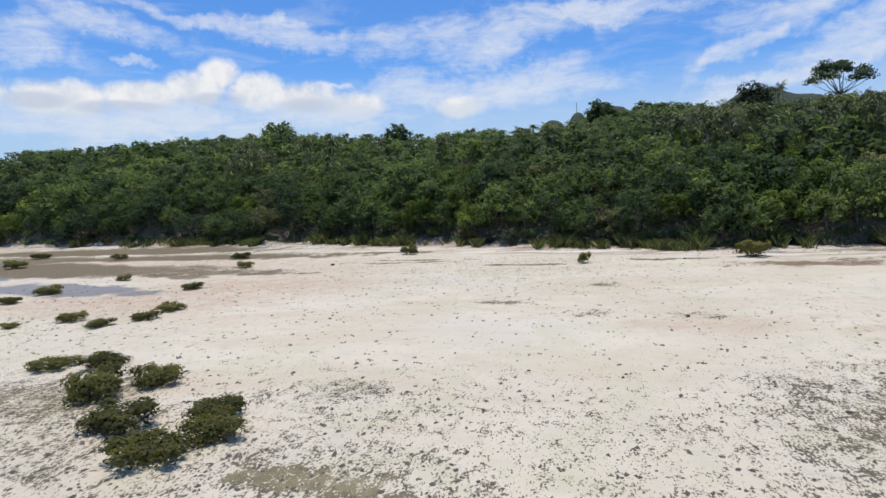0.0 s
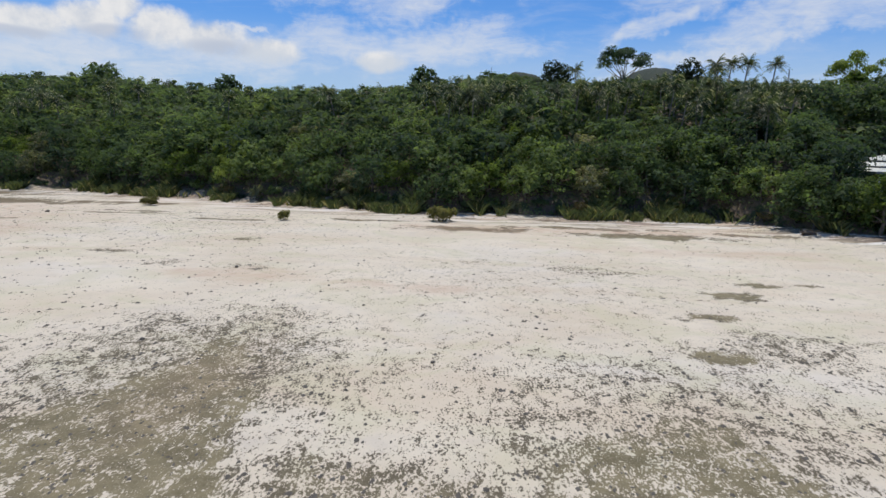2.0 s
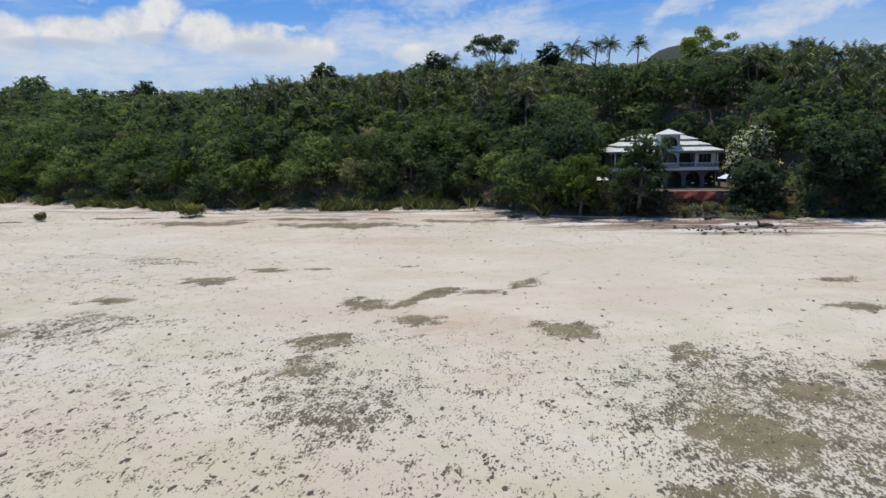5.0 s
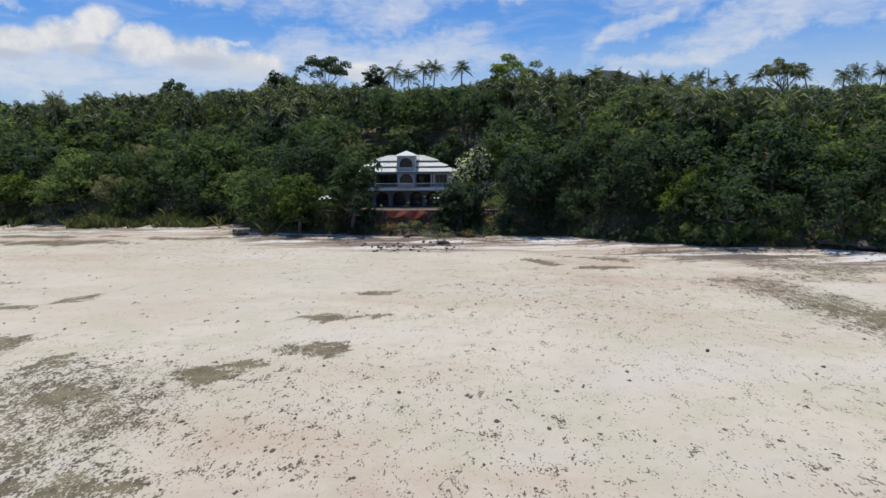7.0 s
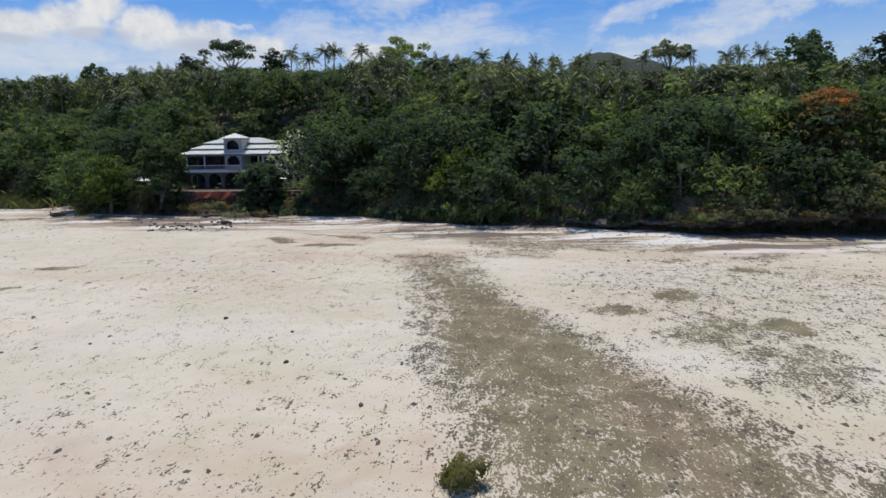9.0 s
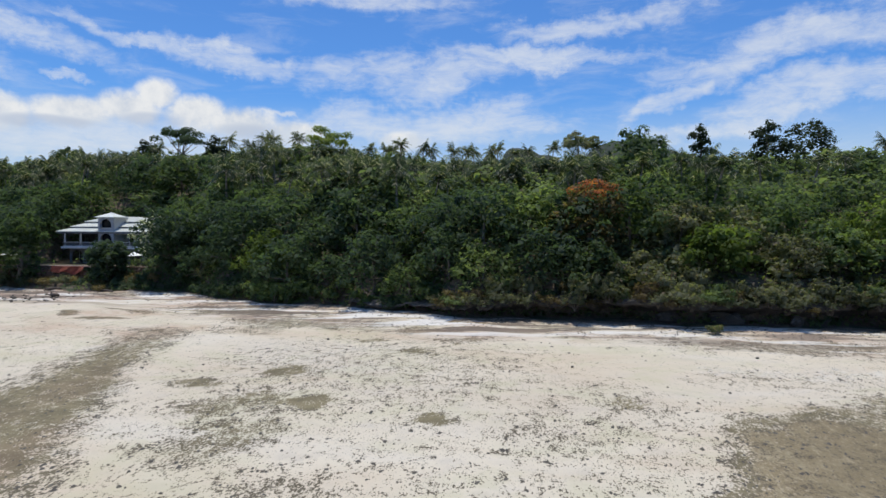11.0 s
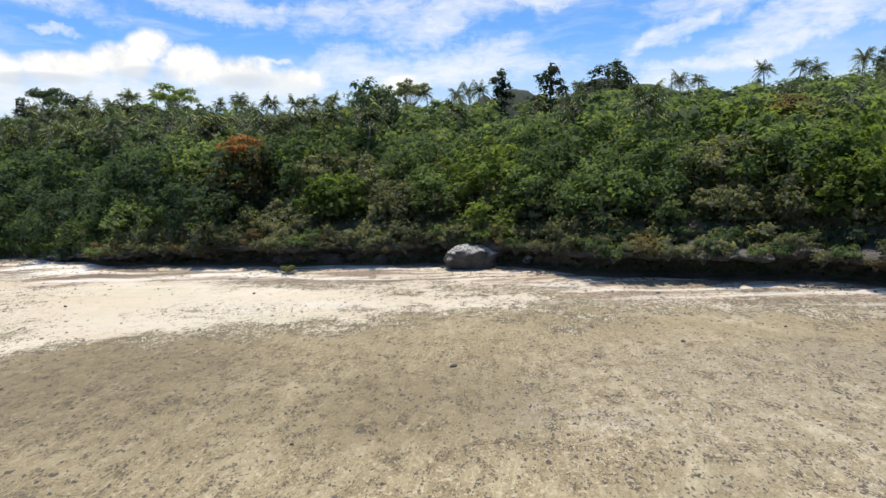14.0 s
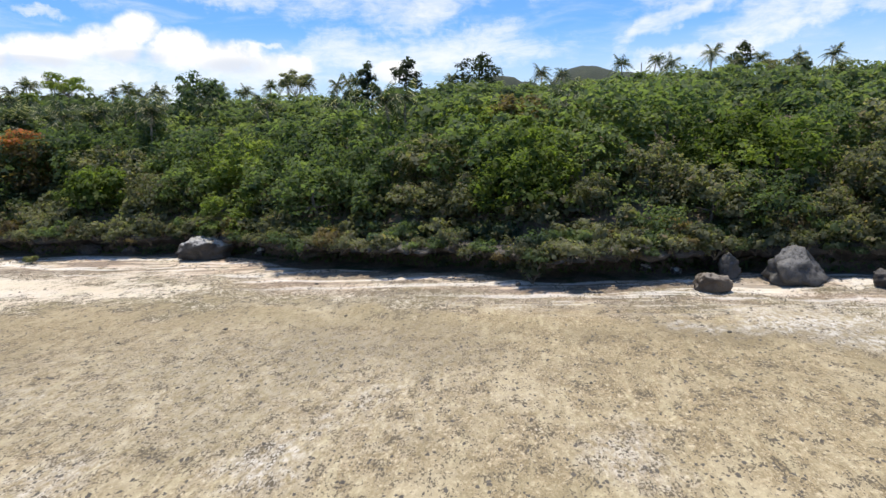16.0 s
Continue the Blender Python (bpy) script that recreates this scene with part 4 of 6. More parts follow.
def palm(seed, h, lean, n_fronds, length):
    """A coconut palm: ringed leaning trunk and drooping feathered fronds."""
    rng = np.random.default_rng(seed)
    top = np.array([lean, lean * 0.4, h])
    trunk = [(lean * (u ** 1.7), lean * 0.4 * u ** 1.7, -0.6 + (h + 0.6) * u, 0.20 - 0.08 * u) for u in np.linspace(0, 1, 9)]
    vs, fs, base = [], [], 0
    for i in range(n_fronds):
        a = i * 2.399 + rng.uniform(-0.25, 0.25)
        rise = rng.uniform(-1.2, 1.9)
        l = length * rng.uniform(0.8, 1.1)
        out = np.array([math.cos(a), math.sin(a), 0])
        side = np.array([-math.sin(a), math.cos(a), 0])
        m = 11
        u = np.linspace(0, 1, m)
        reach = l * (u - 0.22 * u ** 2) * (1 - 0.22 * max(rise, 0))
        drop = l * (rise * 0.66 * u - (0.36 + 0.16 * rise) * u ** 2.2)
        spine = top + out * reach[:, None] + np.array([0, 0, 1.0]) * drop[:, None]
        blade = 0.95 * np.sin(np.clip(u * 0.92 + 0.08, 0, 1) * math.pi) ** 0.6 * (1 - 0.35 * u)
        for s in (-1, 1):
            for j in range(m - 1):
                mid = (spine[j] + spine[j + 1]) / 2
                tip = mid + side * s * blade[j] * rng.uniform(0.7, 1.05) + out * 0.3 - np.array([0, 0, 0.55 * blade[j] + 0.15 * rng.random()])
                vs += [spine[j], spine[j] * 0.32 + spine[j + 1] * 0.68, tip]
                fs.append((base, base + 1, base + 2))
                base += 3
    p = plant("palm_tree", tubes([trunk]), (np.array(vs), np.array(fs)), BARK_PALE, LEAF_PALM, "coconut palm with feathered fronds on the wooded slope", "palm", "coconut palms", crown_name="frond_crown")
    return p


def shrub(name, seed, w, h, n, leaf, leafage, label, group, stems=7, category="shrub"):
    rng = np.random.default_rng(seed)
    lobes = [(0, 0, h * 0.45, w * 0.36, w * 0.36, h * 0.42)]
    for i in range(9):
        a = i * 2.4 + rng.uniform(-0.5, 0.5)
        r = w * rng.uniform(0.18, 0.36)
        s = w * rng.uniform(0.12, 0.2)
        lobes.append((r * math.cos(a), r * math.sin(a), h * rng.uniform(0.28, 0.72), s, s, h * rng.uniform(0.2, 0.3)))
    paths = [bend((rng.normal() * 0.08, rng.normal() * 0.08, -0.1), (l[0] * 0.8, l[1] * 0.8, l[2]), 0.035 * w / 2.5, 0.012, 4, 0, rng, 0.05) for l in lobes[1:1 + stems]]
    return plant(name, tubes(paths, 5), make_crown(rng, lobes, n, leaf, 0.65, 0.85, 0.6, 0.45), BARK, leafage, label, category, group, wood_name="stem", crown_name="foliage")


def stand(x, y, turn=0.0, s=1.0, sz=None, sink=0.0):
    return pose(x, y, float(land(x, y)) - sink, 0, 0, turn) @ Matrix.Diagonal((s, s, sz if sz else s, 1))


def scatter_front():
    """Bushy trees in the first rows behind the beach, each a thing of its own."""
    rng = np.random.default_rng(11)
    g = "trees at the foot of the slope"
    protos = {
        "dark_a": broadleaf("tree", 1, 8.5, 0.68, 1500, 0.50, LEAF_DARK, "dense dark-green broadleaf tree on the shore bank", g),
        "dark_b": broadleaf("tree", 2, 9.5, 0.58, 1500, 0.50, LEAF_DARK, "tall dark-green broadleaf tree on the shore bank", g, 9),
        "mid_a": broadleaf("tree", 3, 8.0, 0.72, 1750, 0.48, LEAF_MID, "leafy mid-green broadleaf tree on the shore bank", g),
        "mid_b": broadleaf("tree", 4, 9.0, 0.62, 1750, 0.48, LEAF_MID, "rounded mid-green broadleaf tree on the shore bank", g, 10),
        "light": broadleaf("tree", 5, 7.5, 0.66, 2200, 0.42, LEAF_LIGHT, "bright yellow-green feathery tree on the shore bank", g),
        "grey": broadleaf("tree", 6, 6.5, 0.74, 2200, 0.40, LEAF_GREY, "grey-green scrubby tree on the shore bank", g),
    }
    spots = []
    for row, (d0, gap) in enumerate(((3.2, 5.6), (8.6, 6.2), (15.0, 7.0))):
        x = -188.0 + row * 2
        while x < 316:
            x += gap * rng.uniform(0.75, 1.25)
            d = d0 + rng.uniform(-1.6, 1.8)
            y = float(shore(x)) + d
            if (91 < x < 122 and y < 120) or (abs(x - 202) < 5 and d < 6.5):
                continue
            if -30 < x < 45:
                kind = rng.choice(["dark_a", "dark_b", "mid_a", "mid_b", "light", "grey"], p=[0.16, 0.12, 0.26, 0.22, 0.20, 0.04])
            elif x < 128:
                kind = rng.choice(["dark_a", "dark_b", "mid_a", "mid_b", "light", "grey"], p=[0.25, 0.19, 0.21, 0.19, 0.11, 0.05])
            elif x < 190:
                kind = rng.choice(["dark_a", "dark_b", "mid_a", "mid_b", "light", "grey"], p=[0.40, 0.28, 0.13, 0.11, 0.04, 0.04])
            else:
                kind = rng.choice(["dark_a", "dark_b", "mid_a", "mid_b", "light", "grey"], p=[0.04, 0.02, 0.22, 0.18, 0.26, 0.28])
            s = rng.uniform(0.72, 1.12) * (0.82 if row == 0 else 1.0)
            spots.append((kind, stand(x, y, rng.uniform(0, 360), s * rng.uniform(0.95, 1.15), s, 0.3)))
    # dark trees that close the bank behind the house
    for x, y, kind in ((90, 113, "dark_b"), (91.5, 119, "mid_b"), (97.5, 122.0, "dark_b"), (101.5, 121.0, "dark_a"), (105.5, 122.5, "dark_b"), (109.5, 121.2, "dark_a"),
                       (113.5, 122.5, "dark_b"), (117.5, 121.0, "mid_b"), (121, 119, "dark_b"), (124, 112, "dark_a"), (122.5, 104, "dark_a"), (99.5, 127, "dark_b"), (107.5, 127.5, "mid_b"), (115.5, 127, "dark_a"), (122, 126.5, "dark_b"), (91.5, 104, "dark_b"), (92.5, 111, "mid_b")):
        s = rng.uniform(0.85, 1.05)
        spots.append((kind, stand(x, y, rng.uniform(0, 360), s, s, 0.3)))
    for kind, proto in protos.items():
        mine = [m for k, m in spots if k == kind]
        for m in mine[1:]:
            copy_thing(proto, m)
        proto.matrix_basis = mine[0]


scatter_front()


CLEAR = ((222, 146), (232.9, 137), (248.2, 153.5), (199.8, 106.6))


TOP_X = [-400, -180, -130, -95, -75, -60, -45, -30, -10, 5, 25, 45, 55, 70, 80, 92, 110, 120, 134, 143, 150, 160, 172, 185, 205, 213, 222, 240, 255, 265, 277, 290, 315, 420]
TOP_Z = [36, 34.5, 35.2, 35, 34.2, 32, 30.8, 31.5, 32, 33, 34.6, 33.8, 33.6, 34.8, 35.3, 34, 33, 33.4, 34.6, 33.4, 31, 29.8, 28.4, 29.4, 30.3, 29.7, 28.5, 30.3, 30.3, 29.4, 30.3, 31.6, 31, 31]


def scatter_woods():
    """The closed woods up the slope, past counting, as one mass of leaves, with the trunks under it."""
    rng = np.random.default_rng(21)
    kinds = []
    for i in range(8):
        r = np.random.default_rng(100 + i)
        lobes = round_lobes(r, 1.0, (0.62, 0.54, 0.70, 0.58, 0.66, 0.5, 0.74, 0.6)[i], 3)
        kinds.append(clumpy(r, lobes, 480, 0.072, 3))
    shells, stems = [], []

    def grow(x, y, h, wide, tint):
        v, f, n, tone = kinds[rng.integers(8)]
        a = rng.uniform(0, 6.28)
        c, s = math.cos(a), math.sin(a)
        rot = np.array([[c, -s, 0], [s, c, 0], [0, 0, 1]])
        shells.append(((v * [h * wide, h * wide, h]) @ rot.T + [x, y, float(land(x, y)) - 0.4], f, n @ rot.T, tone, np.full(len(v), tint)))
        if rng.random() < 0.12:
            z = float(land(x, y))
            stems.append(bend((x, y, z - 0.5), (x + rng.normal() * 0.4, y, z + h * 0.7), 0.2, 0.08, 3))

    y0 = 19.0
    while y0 < 150:
        x = -215.0 + rng.uniform(0, 6)
        gap = 7.6 + y0 * 0.016
        while x < 395:
            x += gap * rng.uniform(0.7, 1.3)
            d = y0 + rng.uniform(-2.6, 2.6)
            y = float(shore(x)) + d
            beyond = y - float(np.interp(x, RIDGE_X, RIDGE_Y))
            if beyond > 8 or x > 276 + 0.62 * y or (90 < x < 123 and y < 120):
                continue
            mass = 0.5 + 0.5 * math.sin(x * 0.16 + 1.9 * math.sin(y * 0.09)) * math.sin(y * 0.14 + 0.7)
            h = (5.8 + 3.7 * mass + rng.uniform(-1.8, 2.2)) * (1.25 if rng.random() < 0.10 else 1.0)
            ridge = float(np.interp(x, RIDGE_X, RIDGE_Y))
            room = 11.4 + (float(np.interp(x, TOP_X, TOP_Z)) - 11.4) * min(y / ridge, 1.0) - float(land(x, y)) + 0.4
            if beyond > -20:
                h = min(max(room, 4.0), 12.0) * (rng.uniform(0.68, 0.86) if x > 62 else rng.uniform(0.76, 1.06))
            else:
                h = min(h, 0.86 * max(room, 4.0))
            if 218 < x < 236 and 94 < y < 134:
                h *= 0.62
            if any(abs(x - kx) < 5 and -11 < y - ky < 3 for kx, ky in CLEAR):
                continue
            tint = float(rng.choice([0.04, 0.34, 0.62, 0.98], p=[0.40, 0.30, 0.18, 0.12] if x < 195 else [0.06, 0.18, 0.36, 0.40])) + rng.normal() * 0.08
            if 78 < x < 106 and 148 < y < 186:
                tint = 0.95
            grow(x, y, h, 1.22 if h < 10 else 1.0, tint)
        y0 += 7.0 + y0 * 0.012
    # hump of the next ridge
    for i in range(200):
        x, y = rng.normal(46, 36), rng.uniform(262, 330)
        grow(x, y, rng.uniform(7, 10), 1.3, 0.3)
    v, f, n, tone, tint = join(*shells)
    top = new("woodland")
    canopy = mesh_object("canopy", v, f, LEAF_WOOD, top, False, n)
    for key, values in (("tone", tone), ("tint", tint), ("own", np.ones(len(v)))):
        canopy.data.attributes.new(key, "FLOAT", "POINT").data.foreach_set("value", values.astype(np.float32))
    mesh_object("trunk", *tubes(stems, 4), BARK, top, True)
    tagged(top, "dense mixed green tropical woods covering the slope", "woods", kind="stuff")


scatter_woods()


def undergrowth():
    """Tangled low growth that closes the ground under and between the trees."""
    rng = np.random.default_rng(23)
    n = 123000
    x = np.concatenate([rng.uniform(-200, 350, 88000), rng.uniform(160, 345, 24000), rng.uniform(117, 152, 9000), rng.uniform(86, 101, 2000)])
    d = np.concatenate([0.6 + 115 * rng.random(88000) ** 1.7, 1.5 + 16 * rng.random(24000), 0.4 + 8 * rng.random(9000), 1.2 + 3 * rng.random(2000)])
    y = shore(x) + d
    house = (x > 94) & (x < 119.5) & (y > 94.6) & (y < 119.5)
    wall = (x > 102) & (x < 111.5) & (y < 95)
    keep = ~house & ~(wall & (rng.random(n) < 0.75))
    x, y, d = x[keep], y[keep], d[keep]
    lump = 0.5 + 0.5 * np.sin(x * 0.9 + 1.3 * np.sin(y * 0.7)) * np.sin(y * 0.8 + 0.6 * np.sin(x * 0.5))
    tall = (0.7 + 2.0 * lump) * np.clip(d / 3.0, 0.3, 1.0)
    z = land(x, y) + tall * (0.25 + 0.8 * rng.random(len(x)))
    out = np.stack([0.5 * np.cos(x * 0.9), -0.5 + 0.5 * np.cos(y * 0.8), np.full(len(x), 0.9)], 1) + rng.normal(size=(len(x), 3)) * 0.25
    out /= np.linalg.norm(out, axis=1, keepdims=True)
    v, f, soft = leaf_mesh(rng, np.stack([x, y, z], 1), out + rng.normal(size=(len(x), 3)) * 0.5, rng.uniform(0.35, 0.8, len(x)) * (0.8 + 0.006 * d), 0.55, out)
    tagged(mesh_object("undergrowth", v, f, LEAF_WOOD, None, False, soft), "tangled green undergrowth between the trees of the slope", "undergrowth", kind="stuff")


undergrowth()


# trees that stand out by shape or colour
def set_tree(ob, x, y, turn=0.0, sink=0.3):
    ob.matrix_basis = stand(x, y, turn, 1.0, None, sink)
    return ob


def above(x, y, top):
    return top - float(land(x, y))


set_tree(umbrella_tree(31, above(74.4, 188.3, 41.5), 15, LEAF_DARK, "tall open tree with flat leaf plates on the ridge", 1.1), 74.4, 188.3)
set_tree(umbrella_tree(32, above(128.4, 169.9, 38.2), 13, LEAF_LIGHT, "flat-topped light-green tree standing above the ridge", 0.8, 0.7), 128.4, 169.9)
set_tree(umbrella_tree(33, above(197.3, 167.9, 36.0), 10, LEAF_GREY, "thin-leaved grey umbrella-shaped tree on the ridge", 0.6), 197.3, 167.9)
set_tree(broadleaf("tree", 35, above(199.8, 106.6, 26.9), 0.52, 3400, 0.55, LEAF_DARK, "broad round-topped tree standing above the woods", "tall skyline trees", 11), 199.8, 106.6)
set_tree(column_tree(36, above(222, 146, 33.8), 7.0, LEAF_DARK_SHADED, "narrow dark tree with ragged upright top"), 222, 146)
set_tree(column_tree(37, above(232.9, 137, 33.2), 10.5, LEAF_DARK_SHADED, "dense dark oval tree standing above the scrub"), 232.9, 137)
set_tree(broadleaf("tree", 38, above(248.2, 153.5, 36.0), 0.52, 2600, 0.6, LEAF_DARK_SHADED, "large dark round-crowned tree on the skyline", "tall skyline trees", 11), 248.2, 153.5)
set_tree(broadleaf("tree", 39, above(14, 218, 38.4), 0.55, 1900, 0.75, LEAF_DARK, "broad dark-crowned tree on the ridge", "tall skyline trees", 9), 14, 218)
set_tree(broadleaf("tree", 40, above(56.5, 200.2, 38.4), 0.60, 2400, 0.6, LEAF_DARK_SHADED, "dark bushy tree beside the tall open one on the ridge", "tall skyline trees", 8), 56.5, 200.2)
set_tree(broadleaf("tree", 54, above(90.8, 179.4, 37.2), 0.45, 1800, 0.6, LEAF_DARK_SHADED, "dark bushy tree beside the ridge palms", "tall skyline trees", 8), 90.8, 179.4)
set_tree(column_tree(55, above(311.5, 154.5, 36.2), 7.5, LEAF_DARK_SHADED, "dark tiered tree standing above the ridge palms"), 311.5, 154.5)
set_tree(umbrella_tree(56, above(321.6, 154.6, 33.4), 11, LEAF_GREY, "wide sparse grey tree on the ridge", 0.6), 321.6, 154.6)
set_tree(broadleaf("tree", 41, above(-104, 224, 37.5), 0.8, 2000, 0.9, LEAF_DARK, "very broad dark-crowned tree on the ridge", "tall skyline trees", 10), -104, 224)
set_tree(broadleaf("tree", 42, above(-58, 222, 35.0), 0.6, 1800, 0.8, LEAF_DARK, "broad dark-crowned tree on the ridge", "tall skyline trees", 10), -58, 222)
set_tree(broadleaf("tree", 43, above(100, 176, 33.5), 0.55, 1900, 0.6, LEAF_LIGHT, "wide light-green tree under the ridge palms", "tall skyline trees", 9), 124, 160)
flame = set_tree(broadleaf("tree", 44, above(188, 77.5, 16.4), 0.5, 2000, 0.48, LEAF_DRY, "half-dry flame tree with orange blossom on its top", "blossoming trees", 9), 188, 77.5)
_r, _h = np.random.default_rng(440), above(188, 77.5, 16.4)
_v, _f, _n = make_crown(_r, [(0.4, -1.4, _h * 0.98, 1.9, 1.5, 0.8), (-1.7, -1.8, _h * 0.90, 1.3, 1.2, 0.7), (2.3, -1.4, _h * 0.95, 1.3, 1.2, 0.7), (0.4, -3.0, _h * 0.85, 1.7, 1.0, 0.7)], 420, 0.40)
mesh_object("blossom", _v, _f, LEAF_FLAME, flame, False, _n)
set_tree(broadleaf("tree", 45, above(202, 72.2, 11.2), 0.82, 3000, 0.48, LEAF_LIGHT, "bright green rounded tree at the foot of the slope", "blossoming trees", 9), 202, 72.2)
set_tree(broadleaf("tree", 46, above(117.7, 101.7, 13.0), 0.45, 2200, 0.48, LEAF_BLOSSOM, "small tree with white blossom beside the house", "blossoming trees", 8), 117.7, 101.7)
set_tree(broadleaf("tree", 47, above(91.3, 92.0, 9.6), 0.44, 1800, 0.46, LEAF_LIGHT, "yellow-green leafy tree beside the house terrace", "garden trees", 7), 91.3, 92.0)
set_tree(broadleaf("tree", 48, above(99.4, 91.6, 13.0), 0.36, 2600, 0.48, LEAF_MID, "leafy green tree in front of the house balcony", "garden trees", 9), 99.4, 91.6)
set_tree(broadleaf("tree", 49, above(114.8, 91, 8.6), 0.5, 2800, 0.48, LEAF_DARK, "dark leafy tree at the end of the terrace wall", "garden trees", 9), 115.2, 91.0)
set_tree(broadleaf("tree", 50, above(124, 90, 11.0), 0.6, 2600, 0.48, LEAF_DARK, "dark leafy tree beside the house", "garden trees", 9), 125, 91.5)
set_tree(broadleaf("tree", 51, above(84.5, 97, 10.0), 0.62, 2500, 0.48, LEAF_MID, "bushy green tree on the bank beside the house", "garden trees", 9), 84.5, 97)
set_tree(broadleaf("tree", 52, above(174, 88, 14.5), 0.42, 1800, 0.48, LEAF_DRY, "half-dry tree with brownish leaves on the slope", "blossoming trees", 8), 174, 88)
set_tree(broadleaf("tree", 53, above(255.7, 72.5, 18.7), 0.5, 2200, 0.48, LEAF_DRY, "brown-leaved tree among green scrub on the slope", "blossoming trees", 9), 255.7, 72.5)


def scatter_palms():
    rng = np.random.default_rng(51)
    protos = [palm(61, 9.5, 0.9, 31, 3.9), palm(62, 8.0, -0.6, 29, 3.6), palm(63, 11.0, 1.6, 32, 4.0), palm(64, 9.0, 0.2, 28, 3.7)]
    spots = []

    def ridge_palm(x, dy, top):
        y = float(np.interp(x, RIDGE_X, RIDGE_Y)) + dy
        spots.append((x, y, above(x, y, top - (1.6 if x > 260 else 0.5 if x > 186 else 1.7))))

    for x, dy, top in ((114.5, -2.3, 39.4), (106.4, -6, 39.4), (103.3, -2.9, 39.8), (95.9, -15.4, 38.4), (99.3, -6.3, 37.4), (62.3, -6.1, 38.5), (143.3, 5.3, 35.3), (147, 6, 33.8), (138, 3, 35.2), (143, 5, 35.0), (149, -3, 35.4), (155, 0, 34.8), (158, 1, 34.2), (163, 2, 33.8), (166, -2, 33.4),
                       (169, 4, 34.2), (173, 3, 33.6), (176, 0, 33.8), (180, 2, 33.0), (184, 1, 33.4), (190, 3, 33.0), (197, 0, 33.4), (203, 3, 33.6), (210, 4, 32.8), (214, 6, 33.2), (216, 2, 32.6), (240, 8, 32.6), (264, 0, 33.2), (269, 3, 32.8), (283, 2, 34.4),
                       (289, 0, 34.8), (294, 2, 34.2), (301, -2, 35.6), (308, 1, 34.0), (314, 3, 34.8), (321, 0, 34.2), (329, 3, 35.0), (-30, 0, 33.5), (-22, 2, 33.0), (-8, 0, 34.0),
                       (28, 3, 36.4), (36, 0, 35.6), (42, -2, 35.0), (-80, 0, 34.5), (-92, 3, 35.0), (-130, 2, 36.4), (-150, 0, 36.0), (-165, 3, 37.0)):
        ridge_palm(x, dy, top)
    for i in range(230):
        x = rng.uniform(-95, 320)
        if i < 165:
            x = rng.uniform(20, 195)
        d = rng.uniform(14, 54)
        y = float(shore(x)) + d
        if 90 < x < 124 and y < 130:
            continue
        room = 11.4 + (float(np.interp(x, TOP_X, TOP_Z)) - 11.4) * y / float(np.interp(x, RIDGE_X, RIDGE_Y)) - float(land(x, y))
        spots.append((x, y, min(rng.uniform(10.2, 13.0), max(room - 1.0, 6.0))))
    made = {}
    heights = (9.5, 8.0, 11.0, 9.0)
    for i, (x, y, h) in enumerate(spots):
        j = i % 4
        s = (1.2 if i < 6 else 0.95) + 0.2 * rng.random()
        m = stand(x, y, rng.uniform(0, 360), s, h / heights[j] * 0.93, 0.2)
        if j in made:
            copy_thing(protos[j], m)
        else:
            made[j] = m
    for j, m in made.items():
        protos[j].matrix_basis = m


scatter_palms()


